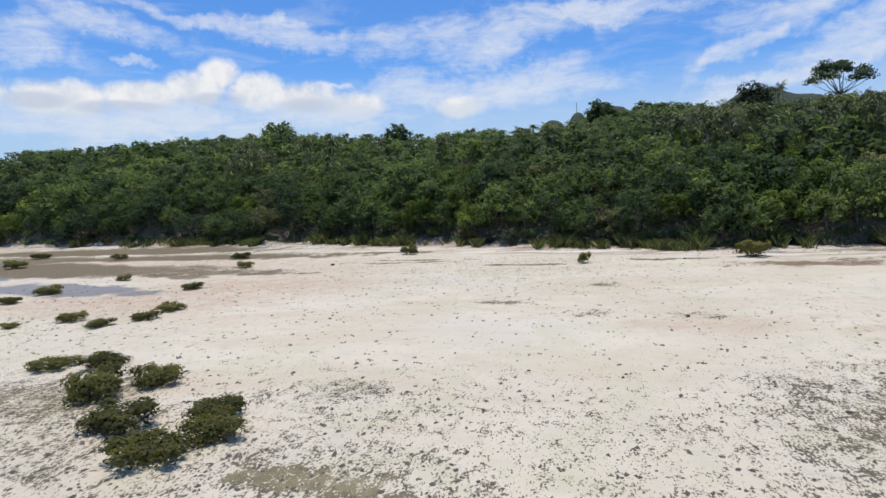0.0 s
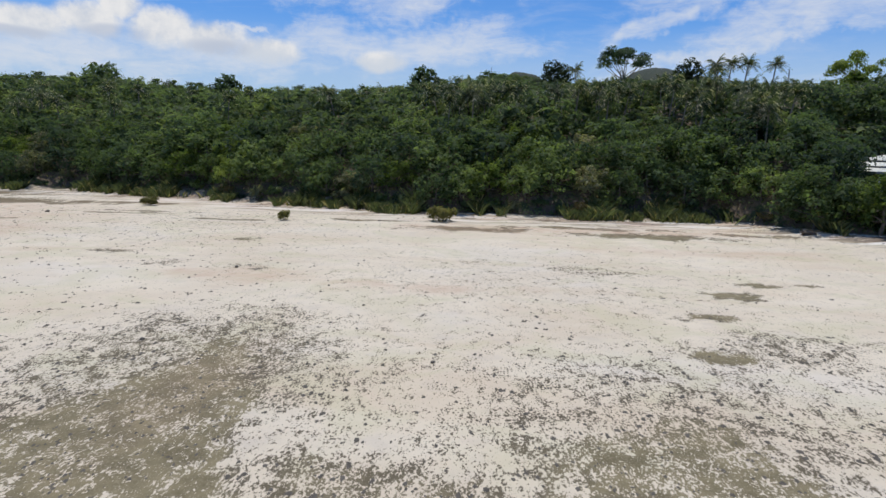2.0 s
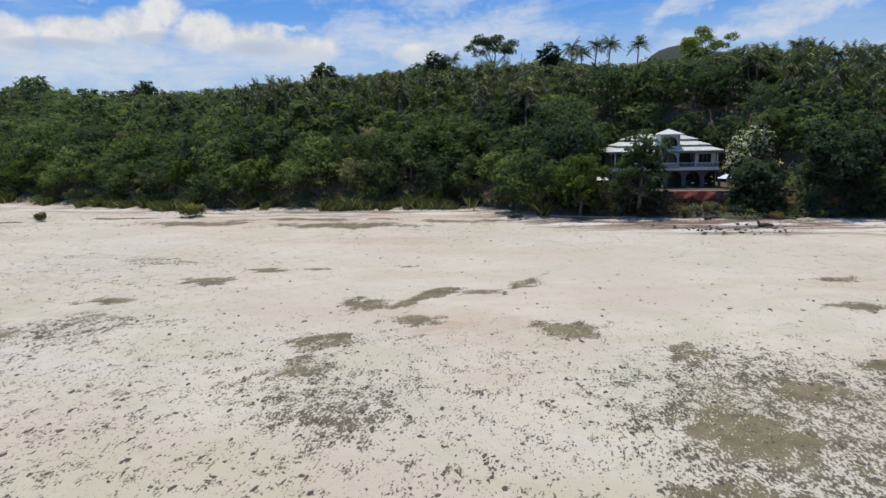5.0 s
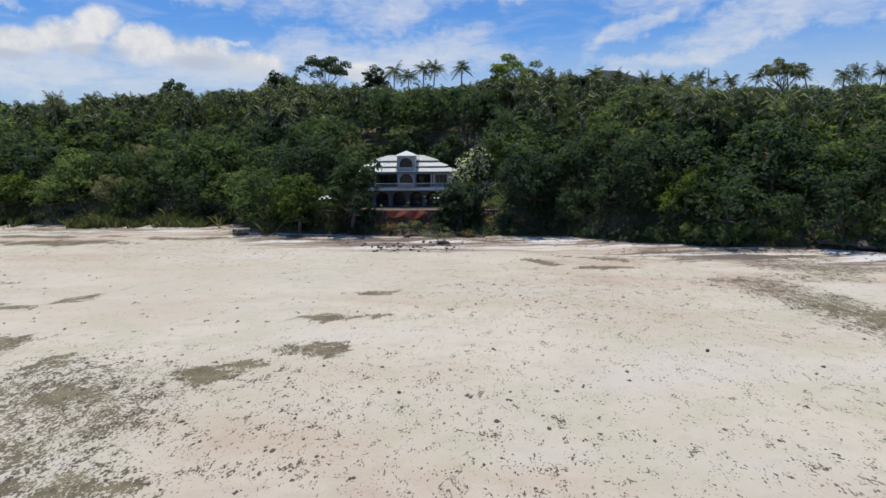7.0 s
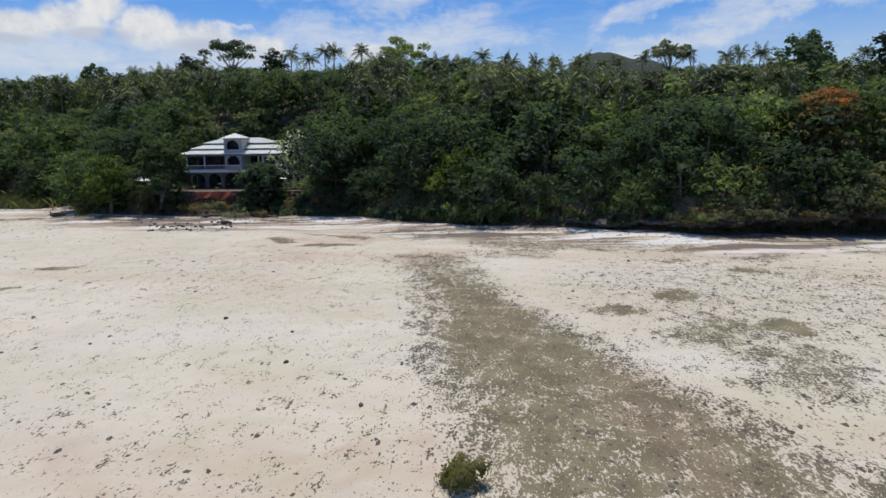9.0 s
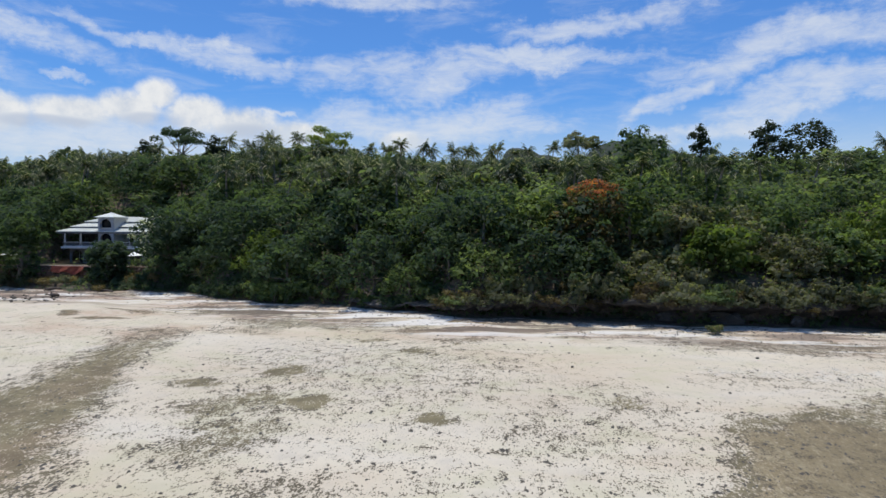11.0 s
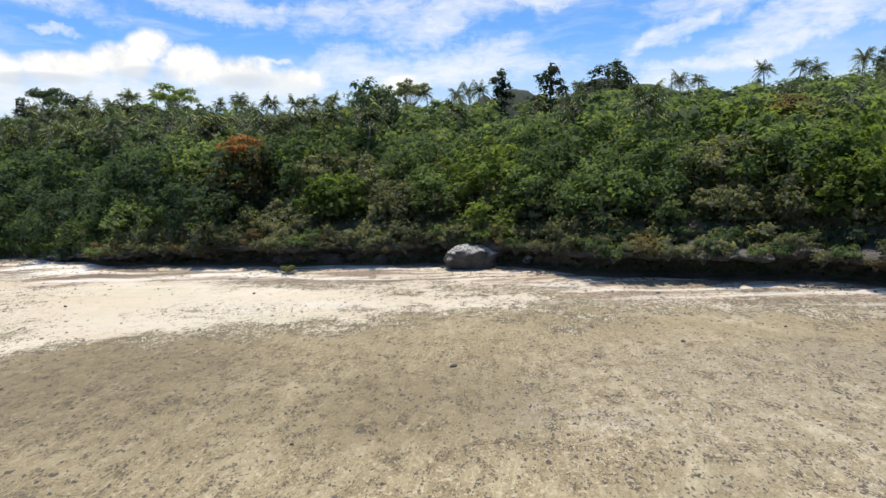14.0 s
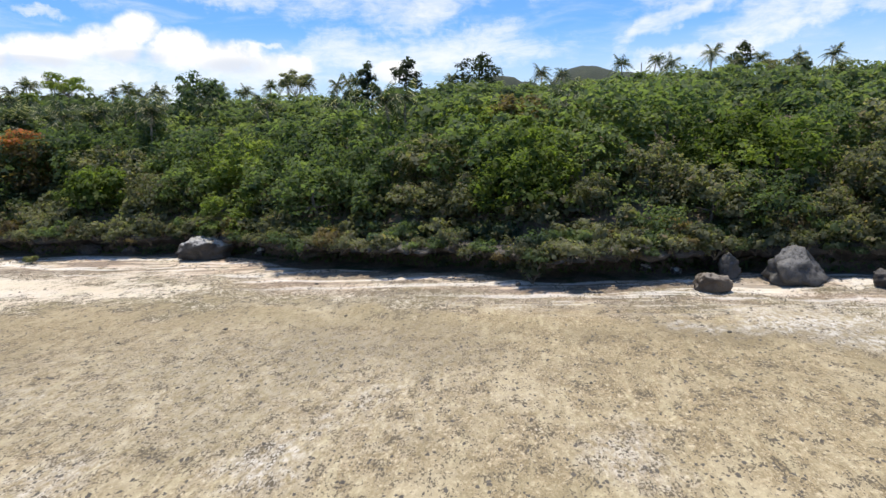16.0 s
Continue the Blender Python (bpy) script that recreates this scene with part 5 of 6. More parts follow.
def scatter_shrubs():
    rng = np.random.default_rng(71)
    g = "shrubs along the shore"
    protos = [
        shrub("shrub", 81, 3.6, 2.4, 330, 0.3, LEAF_MID, "green shrub at the top of the beach", g),
        shrub("shrub", 82, 4.2, 2.8, 330, 0.3, LEAF_GREY, "grey-green scrub shrub at the edge of the beach", g),
        shrub("shrub", 83, 3.2, 2.0, 300, 0.28, LEAF_DARK, "low dark-green shrub at the top of the beach", g),
        shrub("shrub", 84, 3.4, 2.2, 300, 0.28, LEAF_DRY, "brownish half-dry shrub at the edge of the beach", g),
    ]
    made = {}
    x = -185.0
    while x < 316:
        x += rng.uniform(1.4, 2.6) if x > 118 else rng.uniform(3.0, 4.8)
        cliff = x > 172
        j = int(rng.choice(4, p=[0.2, 0.5, 0.12, 0.18] if cliff else [0.38, 0.14, 0.38, 0.10]))
        d = rng.uniform(-1.4, 2.4) if cliff else rng.uniform(0.2, 3.0)
        y = float(shore(x)) + d
        s = rng.uniform(0.75, 1.25) * (0.7 if 100 < x < 116 else 1.0)
        m = stand(x, y, rng.uniform(0, 360), s, s * rng.uniform(0.8, 1.2), 0.1)
        if cliff:
            out = float(np.interp(x, LIP_X, LIP_OUT))
            u = rng.uniform(0.0, 0.95)
            m.translation.y = float(shore(x)) + 1.6 - (1.4 + out) * u
            m.translation.z = float(0.45 + 0.55 * step(162, 192, x)) * (3.35 - 0.6 * u) - 0.1
        if j in made:
            copy_thing(protos[j], m)
        else:
            made[j] = m
    # scrub hanging over the lip of the rock shelf
    x = 168.0
    while x < 316:
        x += rng.uniform(1.1, 2.3)
        j = int(rng.choice(4, p=[0.16, 0.54, 0.1, 0.20]))
        s = rng.uniform(0.6, 1.05)
        y = float(shore(x)) + 0.1 - float(np.interp(x, LIP_X, LIP_OUT)) + rng.uniform(-0.6, 0.3)
        copy_thing(protos[j], pose(x, y, float(0.45 + 0.55 * step(162, 192, x)) * rng.uniform(1.9, 2.9), 0, 0, rng.uniform(0, 360)) @ Matrix.Diagonal((s, s, s * 0.8, 1)))
    # dry bushes under the terrace wall
    for i in range(13):
        x = 96.5 + i * 1.75
        s = rng.uniform(0.5, 0.85)
        copy_thing(protos[3 if i % 3 else 1], stand(x, 90.6 + rng.uniform(-1.3, 1.3), rng.uniform(0, 360), s, s * rng.uniform(0.8, 1.1), 0.1))
    # a bush trailing from the lip down to the beach
    for x, dy, z, s in ((255.2, 0.0, 1.9, 1.0), (256.6, -0.5, 1.0, 1.05), (257.6, -0.3, 1.7, 0.95), (256.2, -0.8, 0.4, 0.8)):
        copy_thing(protos[1], pose(x, 50.3 + dy, z, 0, 0, x * 40) @ Matrix.Diagonal((s, s, s, 1)))
    for j, m in made.items():
        protos[j].matrix_basis = m


scatter_shrubs()


def bank_scrub():
    """Grey-green scrub, past counting, that closes the bank above the lip of the rock shelf and hangs over it."""
    rng = np.random.default_rng(73)
    kinds = []
    for q in range(4):
        lobes = [(rng.uniform(-0.8, 0.8), rng.uniform(-0.8, 0.8), rng.uniform(0.4, 1.3), 0.7, 0.7, 0.55) for i in range(7)]
        kinds.append(clumpy(rng, lobes, 230, 0.3, 3))
    shells = []
    for i in range(380):
        x = rng.uniform(186, 314)
        d = rng.uniform(2.4, 8.0) if i < 120 else rng.uniform(0.2, 2.8)
        z = float(land(x, float(shore(x)) + d)) if i < 120 else 3.0 + rng.uniform(-0.2, 0.4)
        if i >= 240:
            out = float(np.interp(x, LIP_X, LIP_OUT))
            u = rng.random()
            d, z = 0.9 - (1.2 + out) * u, 3.0 - 0.5 * u + rng.uniform(-0.3, 0.2)
        s = rng.uniform(0.8, 1.35) * (1.25 if i < 120 else 0.85 if i >= 240 else 1.0)
        v, f, n, tone = kinds[i % 4]
        a = rng.uniform(0, 6.28)
        rot = np.array([[math.cos(a), -math.sin(a), 0], [math.sin(a), math.cos(a), 0], [0, 0, 1]])
        shells.append(((v * s) @ rot.T + [x, float(shore(x)) + d, z], f, n @ rot.T, tone, np.full(len(v), rng.uniform(0.0, 1.0))))
    v, f, n, tone, tint = join(*shells)
    ob = mesh_object("bank_scrub", v, f, LEAF_GREY, None, False, n)
    for key, values in (("tone", tone), ("tint", tint), ("own", np.ones(len(v)))):
        ob.data.attributes.new(key, "FLOAT", "POINT").data.foreach_set("value", values.astype(np.float32))
    tagged(ob, "grey-green scrub covering the bank above the rock shelf", "scrub", kind="stuff")


bank_scrub()


def scatter_mangrove():
    """Low mangrove bushes standing on the open flat."""
    g = "mangrove bushes on the flat"
    protos = [shrub("mangrove_bush", 91 + i, 3.0, 1.35, 1700, 0.16, LEAF_MANGROVE, "low olive-green mangrove bush on the bare sand", g, 9, "bush") for i in range(3)]
    rng = np.random.default_rng(95)
    plan = [(-61.4, 68.5, 3.9, 1.7), (-39.2, 51, 3.0, 1.0), (-37, 54.4, 3.3, 1.1), (-37.2, 58.2, 2.7, 1.0), (-28.4, 39, 3.3, 1.1), (-32.1, 38.6, 3.2, 0.9),
            (-22.3, 35.8, 3.2, 1.35), (-24.2, 33, 3.6, 1.9), (-19.7, 29.4, 4.0, 1.3), (-14.9, 30.8, 3.0, 1.4), (-13.9, 28.4, 3.0, 1.3), (-15.3, 26, 3.4, 1.3),
            (-43.6, 72.2, 2.9, 1.0), (-59.5, 79.6, 2.3, 1.0), (-56.4, 106.3, 3.8, 1.4), (-94.4, 95.4, 4.2, 1.8), (-48, 92.8, 2.6, 1.2), (-44.1, 53.4, 2.9, 1.0),
            (-60.2, 61.8, 2.6, 1.0), (-105, 112, 4.4, 1.4), (-83, 108, 3.4, 1.2), (-48, 50.2, 1.7, 0.6), (4.6, 92.2, 1.9, 1.9), (28.3, 97.2, 4.4, 2.8), (-25, 108, 3.2, 2.0), (146.4, 18.9, 1.75, 1.15)]
    for i, (x, y, w, h) in enumerate(plan):
        m = pose(x, y, float(land(x, y)) - 0.14 * h, 0, 0, rng.uniform(0, 360)) @ Matrix.Diagonal((w / 2.7 * rng.uniform(0.95, 1.15), w / 2.7, h / 1.3, 1))
        if i < 3:
            protos[i].matrix_basis = Matrix.Identity(4)
        else:
            copy_thing(protos[i % 3], m)
    for i, (x, y, w, h) in enumerate(plan[:3]):
        protos[i].matrix_basis = pose(x, y, float(land(x, y)) - 0.14 * h, 0, 0, 77 * i) @ Matrix.Diagonal((w / 3.0, w / 3.0, h / 1.6, 1))


scatter_mangrove()
rest_tuft = shrub("grass_tuft", 99, 1.9, 1.0, 420, 0.2, LEAF_GRASS, "yellow-green tuft of beach grass growing alone on the sand", "", 6, "grass")
rest_tuft.matrix_basis = stand(198.6, 62.9)


def shore_grass():
    """Yellow-green grass on the bank at the head of the beach."""
    rng = np.random.default_rng(97)
    n = 60000
    x = np.concatenate([rng.uniform(-70, 88, n), rng.uniform(-120, -40, 9000)])
    d = rng.normal(-0.5, 1.3, len(x)) + 0.8 * np.sin(x * 0.6)
    keep = (np.sin(x * 0.13) + np.sin(x * 0.37 + 1) + 0.7 * np.sin(x * 1.7) + rng.normal(size=len(x)) * 0.3 > 0.35) & (d > -3.8)
    x, d = x[keep], d[keep]
    y = shore(x) + d
    z = land(x, y)
    a = rng.uniform(0, 6.28, len(x))
    h = rng.uniform(0.7, 1.7, len(x)) * (1 + 0.45 * np.sin(x * 0.9) * np.sin(x * 0.31 + 1))
    w = rng.uniform(0.05, 0.13, len(x))
    ca, sa = np.cos(a), np.sin(a)
    lean = rng.uniform(-0.6, 0.6, (len(x), 2)) * h[:, None]
    p0 = np.stack([x - ca * w, y - sa * w, z - 0.05], 1)
    p1 = np.stack([x + ca * w, y + sa * w, z - 0.05], 1)
    p2 = np.stack([x + lean[:, 0] + ca * w * 0.6, y + lean[:, 1] + sa * w * 0.6, z + h * 0.8], 1)
    p3 = np.stack([x + lean[:, 0] * 1.6 - ca * w * 0.3, y + lean[:, 1] * 1.6, z + h], 1)
    v = np.stack([p0, p1, p2, p3], 1).reshape(-1, 3)
    k = np.arange(len(x))[:, None] * 4
    f = np.stack([k + [0, 1, 2], k + [0, 2, 3]], 1).reshape(-1, 3)
    tagged(mesh_object("beach_grass", v, f, LEAF_GRASS), "tufts of yellow-green grass along the head of the beach", "grass", kind="stuff")


shore_grass()


# ---- rocks ----
def boulder(name, w, l, h, seed, mat, label, cat="boulder", group="", cuts=7, subdiv=4, point=0.0):
    """A rock: a ball cut by a few planes, then roughened; it is w by l by h metres."""
    rng = np.random.default_rng(seed)
    bm = bmesh.new()
    bmesh.ops.create_icosphere(bm, subdivisions=subdiv, radius=1.0)
    planes = []
    for i in range(cuts):
        n = rng.normal(size=3)
        n[2] = abs(n[2]) * 0.8 if i % 3 else n[2] * 0.3
        planes.append((n / np.linalg.norm(n), rng.uniform(0.62, 0.86)))
    off = Vector((seed * 3.7, seed * 1.3, 0))
    for v in bm.verts:
        c = np.array(v.co)
        for n, lim in planes:
            over = c @ n - lim
            if over > 0:
                c = c - n * over * 0.88
        q = Vector(c)
        q += q.normalized() * (0.20 * noise.noise(q * 2.1 + off) + 0.12 * noise.noise(q * 5.3 + off) + 0.05 * noise.noise(q * 12 + off))
        slim = 1 - point * max(q.z + 0.5, 0.0) / 1.5
        v.co = (q.x * slim * w / 2 - point * q.z * 0.3, q.y * slim * l / 2, (q.z + 0.72) * h / 1.6)
    for f in bm.faces:
        f.smooth = True
    return tagged(part(name, bm, mat, None), label, cat, group)


def rest(ob, x, y, turn=0.0, sink=0.08):
    ob.matrix_basis = pose(x, y, float(land(x, y)) - sink, 0, 0, turn)
    return ob


rest(boulder("boulder", 6.2, 4.2, 3.0, 3, ROCK, "large grey limestone boulder under the cliff, crust and sunlight painted on top"), 219.3, 64.6, 10, 0.2)
rest(boulder("boulder", 1.7, 1.4, 1.3, 5, ROCK, "grey rock beside the large boulder"), 223.8, 67.0, 40)
rest(boulder("boulder", 1.6, 1.2, 0.9, 6, ROCK, "small grey rock beside the large boulder"), 225.4, 65.6, 80)
rest(boulder("boulder", 3.0, 2.2, 1.6, 8, ROCK_BROWN, "squat brown boulder on the beach, undercut at its foot"), 270.6, 47.2, 0)
rest(boulder("boulder", 6.6, 4.2, 3.1, 12, ROCK_GREY, "tall pointed grey boulder at the foot of the bank", cuts=4, point=0.52), 278.3, 50.0, 20, 0.3)
rest(boulder("boulder", 1.8, 1.5, 2.2, 13, ROCK_GREY, "upright grey rock at the foot of the bank"), 273.4, 51.4, 0)
rest(boulder("boulder", 2.0, 1.6, 1.5, 14, ROCK_DARK, "dark low boulder at the foot of the bank"), 284.3, 48.2, 50)
rest(boulder("boulder", 3.2, 2.4, 1.4, 15, ROCK_DARK, "dark low boulder at the foot of the bank"), 288.5, 51.0, 110)
rest(boulder("boulder", 1.4, 1.1, 0.8, 16, ROCK, "small pale rock at the foot of the bank"), 266.6, 53.0, 20)
rest(boulder("boulder", 1.2, 1.0, 0.7, 17, ROCK, "small pale rock at the foot of the bank"), 269.2, 52.6, 70)
rest(boulder("boulder", 4.2, 2.0, 1.6, 18, ROCK_DARK, "dark fallen block under the low cliff"), 202.0, 68.8, -8, 0.3)
rest(boulder("boulder", 3.2, 1.8, 1.3, 19, ROCK_DARK, "dark fallen block under the low cliff"), 196.0, 69.3, 12, 0.3)
rest(boulder("boulder", 2.4, 1.6, 1.2, 20, ROCK_DARK, "dark fallen block under the low cliff"), 208.4, 67.6, 40, 0.3)


def flat_stones():
    """Single stones lying on the flat, some capped with weed."""
    protos = [boulder("beach_stone", 0.5, 0.42, 0.30, 40 + i, PEBBLE, "dark weed-covered stone lying on the flat", "stone", "stones on the flat", 5, 2) for i in range(3)]
    plan = [(15.0, 34.4, 0.55), (11.9, 55.9, 0.7), (31.9, 32.6, 0.5), (5.3, 39.1, 0.35), (22, 50, 0.4), (18.7, 95.4, 0.9), (-33.6, 93.6, 1.2), (130.9, 37.9, 0.5), (137.2, 30.1, 0.5), (136.1, 35, 0.45),
            (154.2, 45.3, 0.45), (161, 56.4, 0.5), (220, 31.4, 0.75), (195, 27.2, 0.5), (234.3, 36.5, 0.7), (228.4, 33.4, 0.4), (198.8, 53, 0.55), (236.5, 25.9, 0.4), (246.5, 26.8, 0.42), (236.3, 51.6, 0.7),
            (255, 49.2, 0.9), (26, 44, 0.4), (38, 40, 0.4), (63, 41, 0.35), (84, 45, 0.4), (113, 31, 0.4), (120, 27, 0.45), (125, 33, 0.4), (118, 38, 0.4), (142, 25, 0.45), (171, 46, 0.5), (183, 48, 0.5),
            (206, 24, 0.4), (214, 21, 0.35), (242, 40, 0.45), (251, 33, 0.35), (262, 41, 0.5), (268, 36, 0.5), (258, 27, 0.35)]
    rng = np.random.default_rng(44)
    # rubble washed down below the terrace
    plan += [(rng.normal(108.5, 3.6), rng.normal(80.5, 2.2), rng.uniform(0.35, 0.85)) for i in range(60)]
    for i, (x, y, w) in enumerate(plan):
        s = w / 0.5 * 0.62
        m = pose(x, y, float(land(x, y)) - 0.02, 0, 0, rng.uniform(0, 360)) @ Matrix.Diagonal((s, s, s * rng.uniform(0.5, 0.9), 1))
        if i < 3:
            protos[i].matrix_basis = m
        else:
            made = protos[i % 3].copy()
            scene.collection.objects.link(made)
            made.matrix_basis = m


flat_stones()


def crumbs():
    """Loose weed clumps and coral crumbs strewn over the flat, past counting."""
    rng = np.random.default_rng(46)
    n = 420000
    x, y = rng.uniform(-70, 300, n), 9 + 95 * rng.random(n) ** 1.5
    f = fields(x, y)
    a = np.clip(f["algae"], 0, 1)
    d = y - shore(x)
    chance = 0.008 * np.interp(x, [95, 112, 140, 150], [1.0, 0.32, 0.32, 1.0]) + 0.02 * step(25, 5, x) + 0.22 * np.clip(a - 0.36, 0, 1) ** 1.1 + 0.045 * f["flat"] + 0.16 * f["flat"] * (1 - f["flat"]) + 0.10 * step(-9, -3, d) * (1 + 2 * np.exp(-((x - 107) / 12) ** 2))
    keep = (rng.random(n) < chance) & (d < -0.5)
    x, y, calm = x[keep], y[keep], 1 - 0.2 * f["flat"][keep] - 0.3 * step(0.7, 1.0, a[keep])
    # most lie in small heaps of three
    x = np.concatenate([x] + [x + rng.normal(size=len(x)) * 0.13 for i in range(2)])
    y = np.concatenate([y] + [y + rng.normal(size=len(y)) * 0.10 for i in range(2)])
    n = len(x)
    z = land(x, y)
    s = (0.03 + 0.11 * rng.random(n) ** 2.4) * np.tile(calm, 3)
    ring = np.arange(5) * 2 * np.pi / 5
    ang = ring[None] + rng.uniform(0, 6.28, n)[:, None]
    rad = s[:, None] * rng.uniform(0.6, 1.3, (n, 5)) * np.where(np.arange(5) % 2, 0.8, 1.2)[None]
    stretch = rng.uniform(1.0, 2.0, n)[:, None]
    rx, ry = np.cos(ang) * rad, np.sin(ang) * rad * stretch
    rim = np.stack([x[:, None] + rx, y[:, None] + ry, np.repeat(z[:, None] - 0.01, 5, 1)], 2)
    peak = np.stack([x, y, z + s * rng.uniform(0.35, 0.9, n)], 1)[:, None]
    v = np.concatenate([rim, peak], 1).reshape(-1, 3)
    k = np.arange(n)[:, None] * 6
    fs = np.stack([k + [j, (j + 1) % 5, 5] for j in range(5)], 1).reshape(-1, 3)
    tagged(mesh_object("beach_crumbs", v, fs, PEBBLE), "dark weed clumps and coral crumbs strewn on the sand", "pebbles", kind="stuff")


crumbs()


def make_cliff():
    """The low undercut rock shelf along the shore: a notch at the foot, an overhanging lip above."""
    rng = np.random.default_rng(48)
    xs = np.arange(158, 346, 0.4)
    prof = [(2.6, -0.4), (2.5, 0.5), (2.2, 1.1), (1.6, 1.9), (0.5, 2.2), (-0.3, 2.35), (-0.7, 2.6), (-0.55, 2.9), (0.1, 3.15), (1.1, 3.45), (2.4, 3.7), (3.6, 3.5), (4.4, 2.0)]
    m = len(prof)
    v = []
    for x in xs:
        tall = float(0.45 + 0.55 * step(162, 192, x))
        s0 = float(shore(x))
        for d, z in prof:
            q = Vector((x * 0.55, d * 0.8, z * 0.8))
            w = 0.55 * noise.noise(q) + 0.28 * noise.noise(q * 2.7) + 0.12 * noise.noise(q * 6.1)
            over = (1.6 + float(np.interp(x, LIP_X, LIP_OUT))) / 2.3 * (1 + 0.22 * noise.noise(Vector((x * 0.23, 4.0, 0))) + 0.30 * noise.noise(Vector((x * 0.71, 4.0, 3.0))) + 0.2 * noise.noise(Vector((x * 1.7, 1.0, 3.0))))
            dd = d if d > 1.6 else 1.6 + (d - 1.6) * over
            sag = (0.35 * noise.noise(Vector((x * 0.31, 7.0, 0))) + 0.25 * noise.noise(Vector((x * 0.93, 7.0, 2.0)))) * (1.4 < z < 3.0)
            v.append((x + 0.3 * noise.noise(q * 1.9 + Vector((9, 0, 0))), s0 + dd + w, z * tall + w * 0.5 * (z > 0.3) + sag))
    i = (np.arange(len(xs) - 1)[:, None] * m + np.arange(m - 1)[None]).ravel()
    ob = mesh_object("cliff", v, np.stack([i, i + m, i + m + 1, i + 1], 1), ROCK_DARK, None, True)
    tagged(ob, "low undercut grey-brown rock shelf shaded at its foot", "cliff", kind="structure")


make_cliff()


def drift_log(x, y, length, r, turn, seed, label):
    rng = np.random.default_rng(seed)
    paths = [bend((-length / 2, 0, r * 0.8), (length / 2, 0, r * 0.9), r, r * 0.6, 6, 0.1, rng, 0.06)]
    for i in range(4):
        a = i * 1.6
        paths.append(bend((-length / 2, 0, r), (-length / 2 - 0.4, math.cos(a) * 0.5, r + 0.15 + math.sin(a) * 0.45), r * 0.5, r * 0.15, 3))
    ob = mesh_object("drift_log", *tubes(paths, 8), DRIFT, None, True)
    ob.matrix_basis = pose(x, y, float(land(x, y)) - 0.02, 0, 0, turn)
    tagged(ob, label, "driftwood", "driftwood on the beach")


drift_log(82.1, 93.0, 2.0, 0.34, 10, 1, "dark stump of driftwood on the upper beach")
drift_log(113.3, 81.9, 1.4, 0.28, -20, 2, "dark driftwood log lying on the beach")
drift_log(108.5, 88.0, 2.2, 0.24, 30, 3, "bleached driftwood log below the terrace wall")
drift_log(117.5, 87.0, 2.6, 0.2, -8, 4, "dark driftwood log lying on the beach")


# ---- the house ----
def box(bm, x0, y0, z0, x1, y1, z1, edge=0.0):
    made = bmesh.ops.create_cube(bm, size=1.0)
    for v in made["verts"]:
        v.co = ((x0 + x1) / 2 + v.co.x * (x1 - x0), (y0 + y1) / 2 + v.co.y * (y1 - y0), (z0 + z1) / 2 + v.co.z * (z1 - z0))
    if edge:
        es = list({e for v in made["verts"] for e in v.link_edges})
        bmesh.ops.bevel(bm, geom=es, offset=edge, segments=1, affect="EDGES")


def one_box(name, mat, parent, dims, edge=0.015, label=""):
    bm = bmesh.new()
    box(bm, *dims, edge)
    return part(name, bm, mat, parent, label)


def arch_wall(bm, x0, x1, z0, z1, y0, y1, opening, spring, sill=None):
    """One bay of wall from x0 to x1 with a round-headed opening through it."""
    mid, r = (x0 + x1) / 2, opening / 2
    box(bm, x0, y0, z0, mid - r, y1, z1)
    box(bm, mid + r, y0, z0, x1, y1, z1)
    if sill:
        box(bm, mid - r, y0, z0, mid + r, y1, sill)
    n = 14
    for i in range(n):
        a0, a1 = math.pi * i / n, math.pi * (i + 1) / n
        pts = [(mid - r * math.cos(a0), spring + r * math.sin(a0)), (mid - r * math.cos(a1), spring + r * math.sin(a1))]
        quad = [(pts[0][0], z1), (pts[1][0], z1), pts[1], pts[0]]
        lo = [bm.verts.new((px, y0, pz)) for px, pz in quad]
        hi = [bm.verts.new((px, y1, pz)) for px, pz in quad]
        bm.faces.new(lo[::-1])
        bm.faces.new(hi)
        for j in range(4):
            bm.faces.new((lo[j], lo[(j + 1) % 4], hi[(j + 1) % 4], hi[j]))


def hip_tier(bm, x0, x1, y0, y1, z0, inset, rise, thick=0.16):
    """A sloping ring of roof between an outer and an inner rectangle, with a drop edge."""
    a = [(x0, y0, z0), (x1, y0, z0), (x1, y1, z0), (x0, y1, z0)]
    b = [(x0 + inset, y0 + inset, z0 + rise), (x1 - inset, y0 + inset, z0 + rise), (x1 - inset, y1 - inset, z0 + rise), (x0 + inset, y1 - inset, z0 + rise)]
    va, vb = [bm.verts.new(p) for p in a], [bm.verts.new(p) for p in b]
    vc = [bm.verts.new((p[0], p[1], p[2] - thick)) for p in a]
    for i in range(4):
        j = (i + 1) % 4
        bm.faces.new((va[i], va[j], vb[j], vb[i]))
        bm.faces.new((vc[i], vc[j], va[j], va[i]))
    bm.faces.new(vc[::-1])
    bm.faces.new(vb)


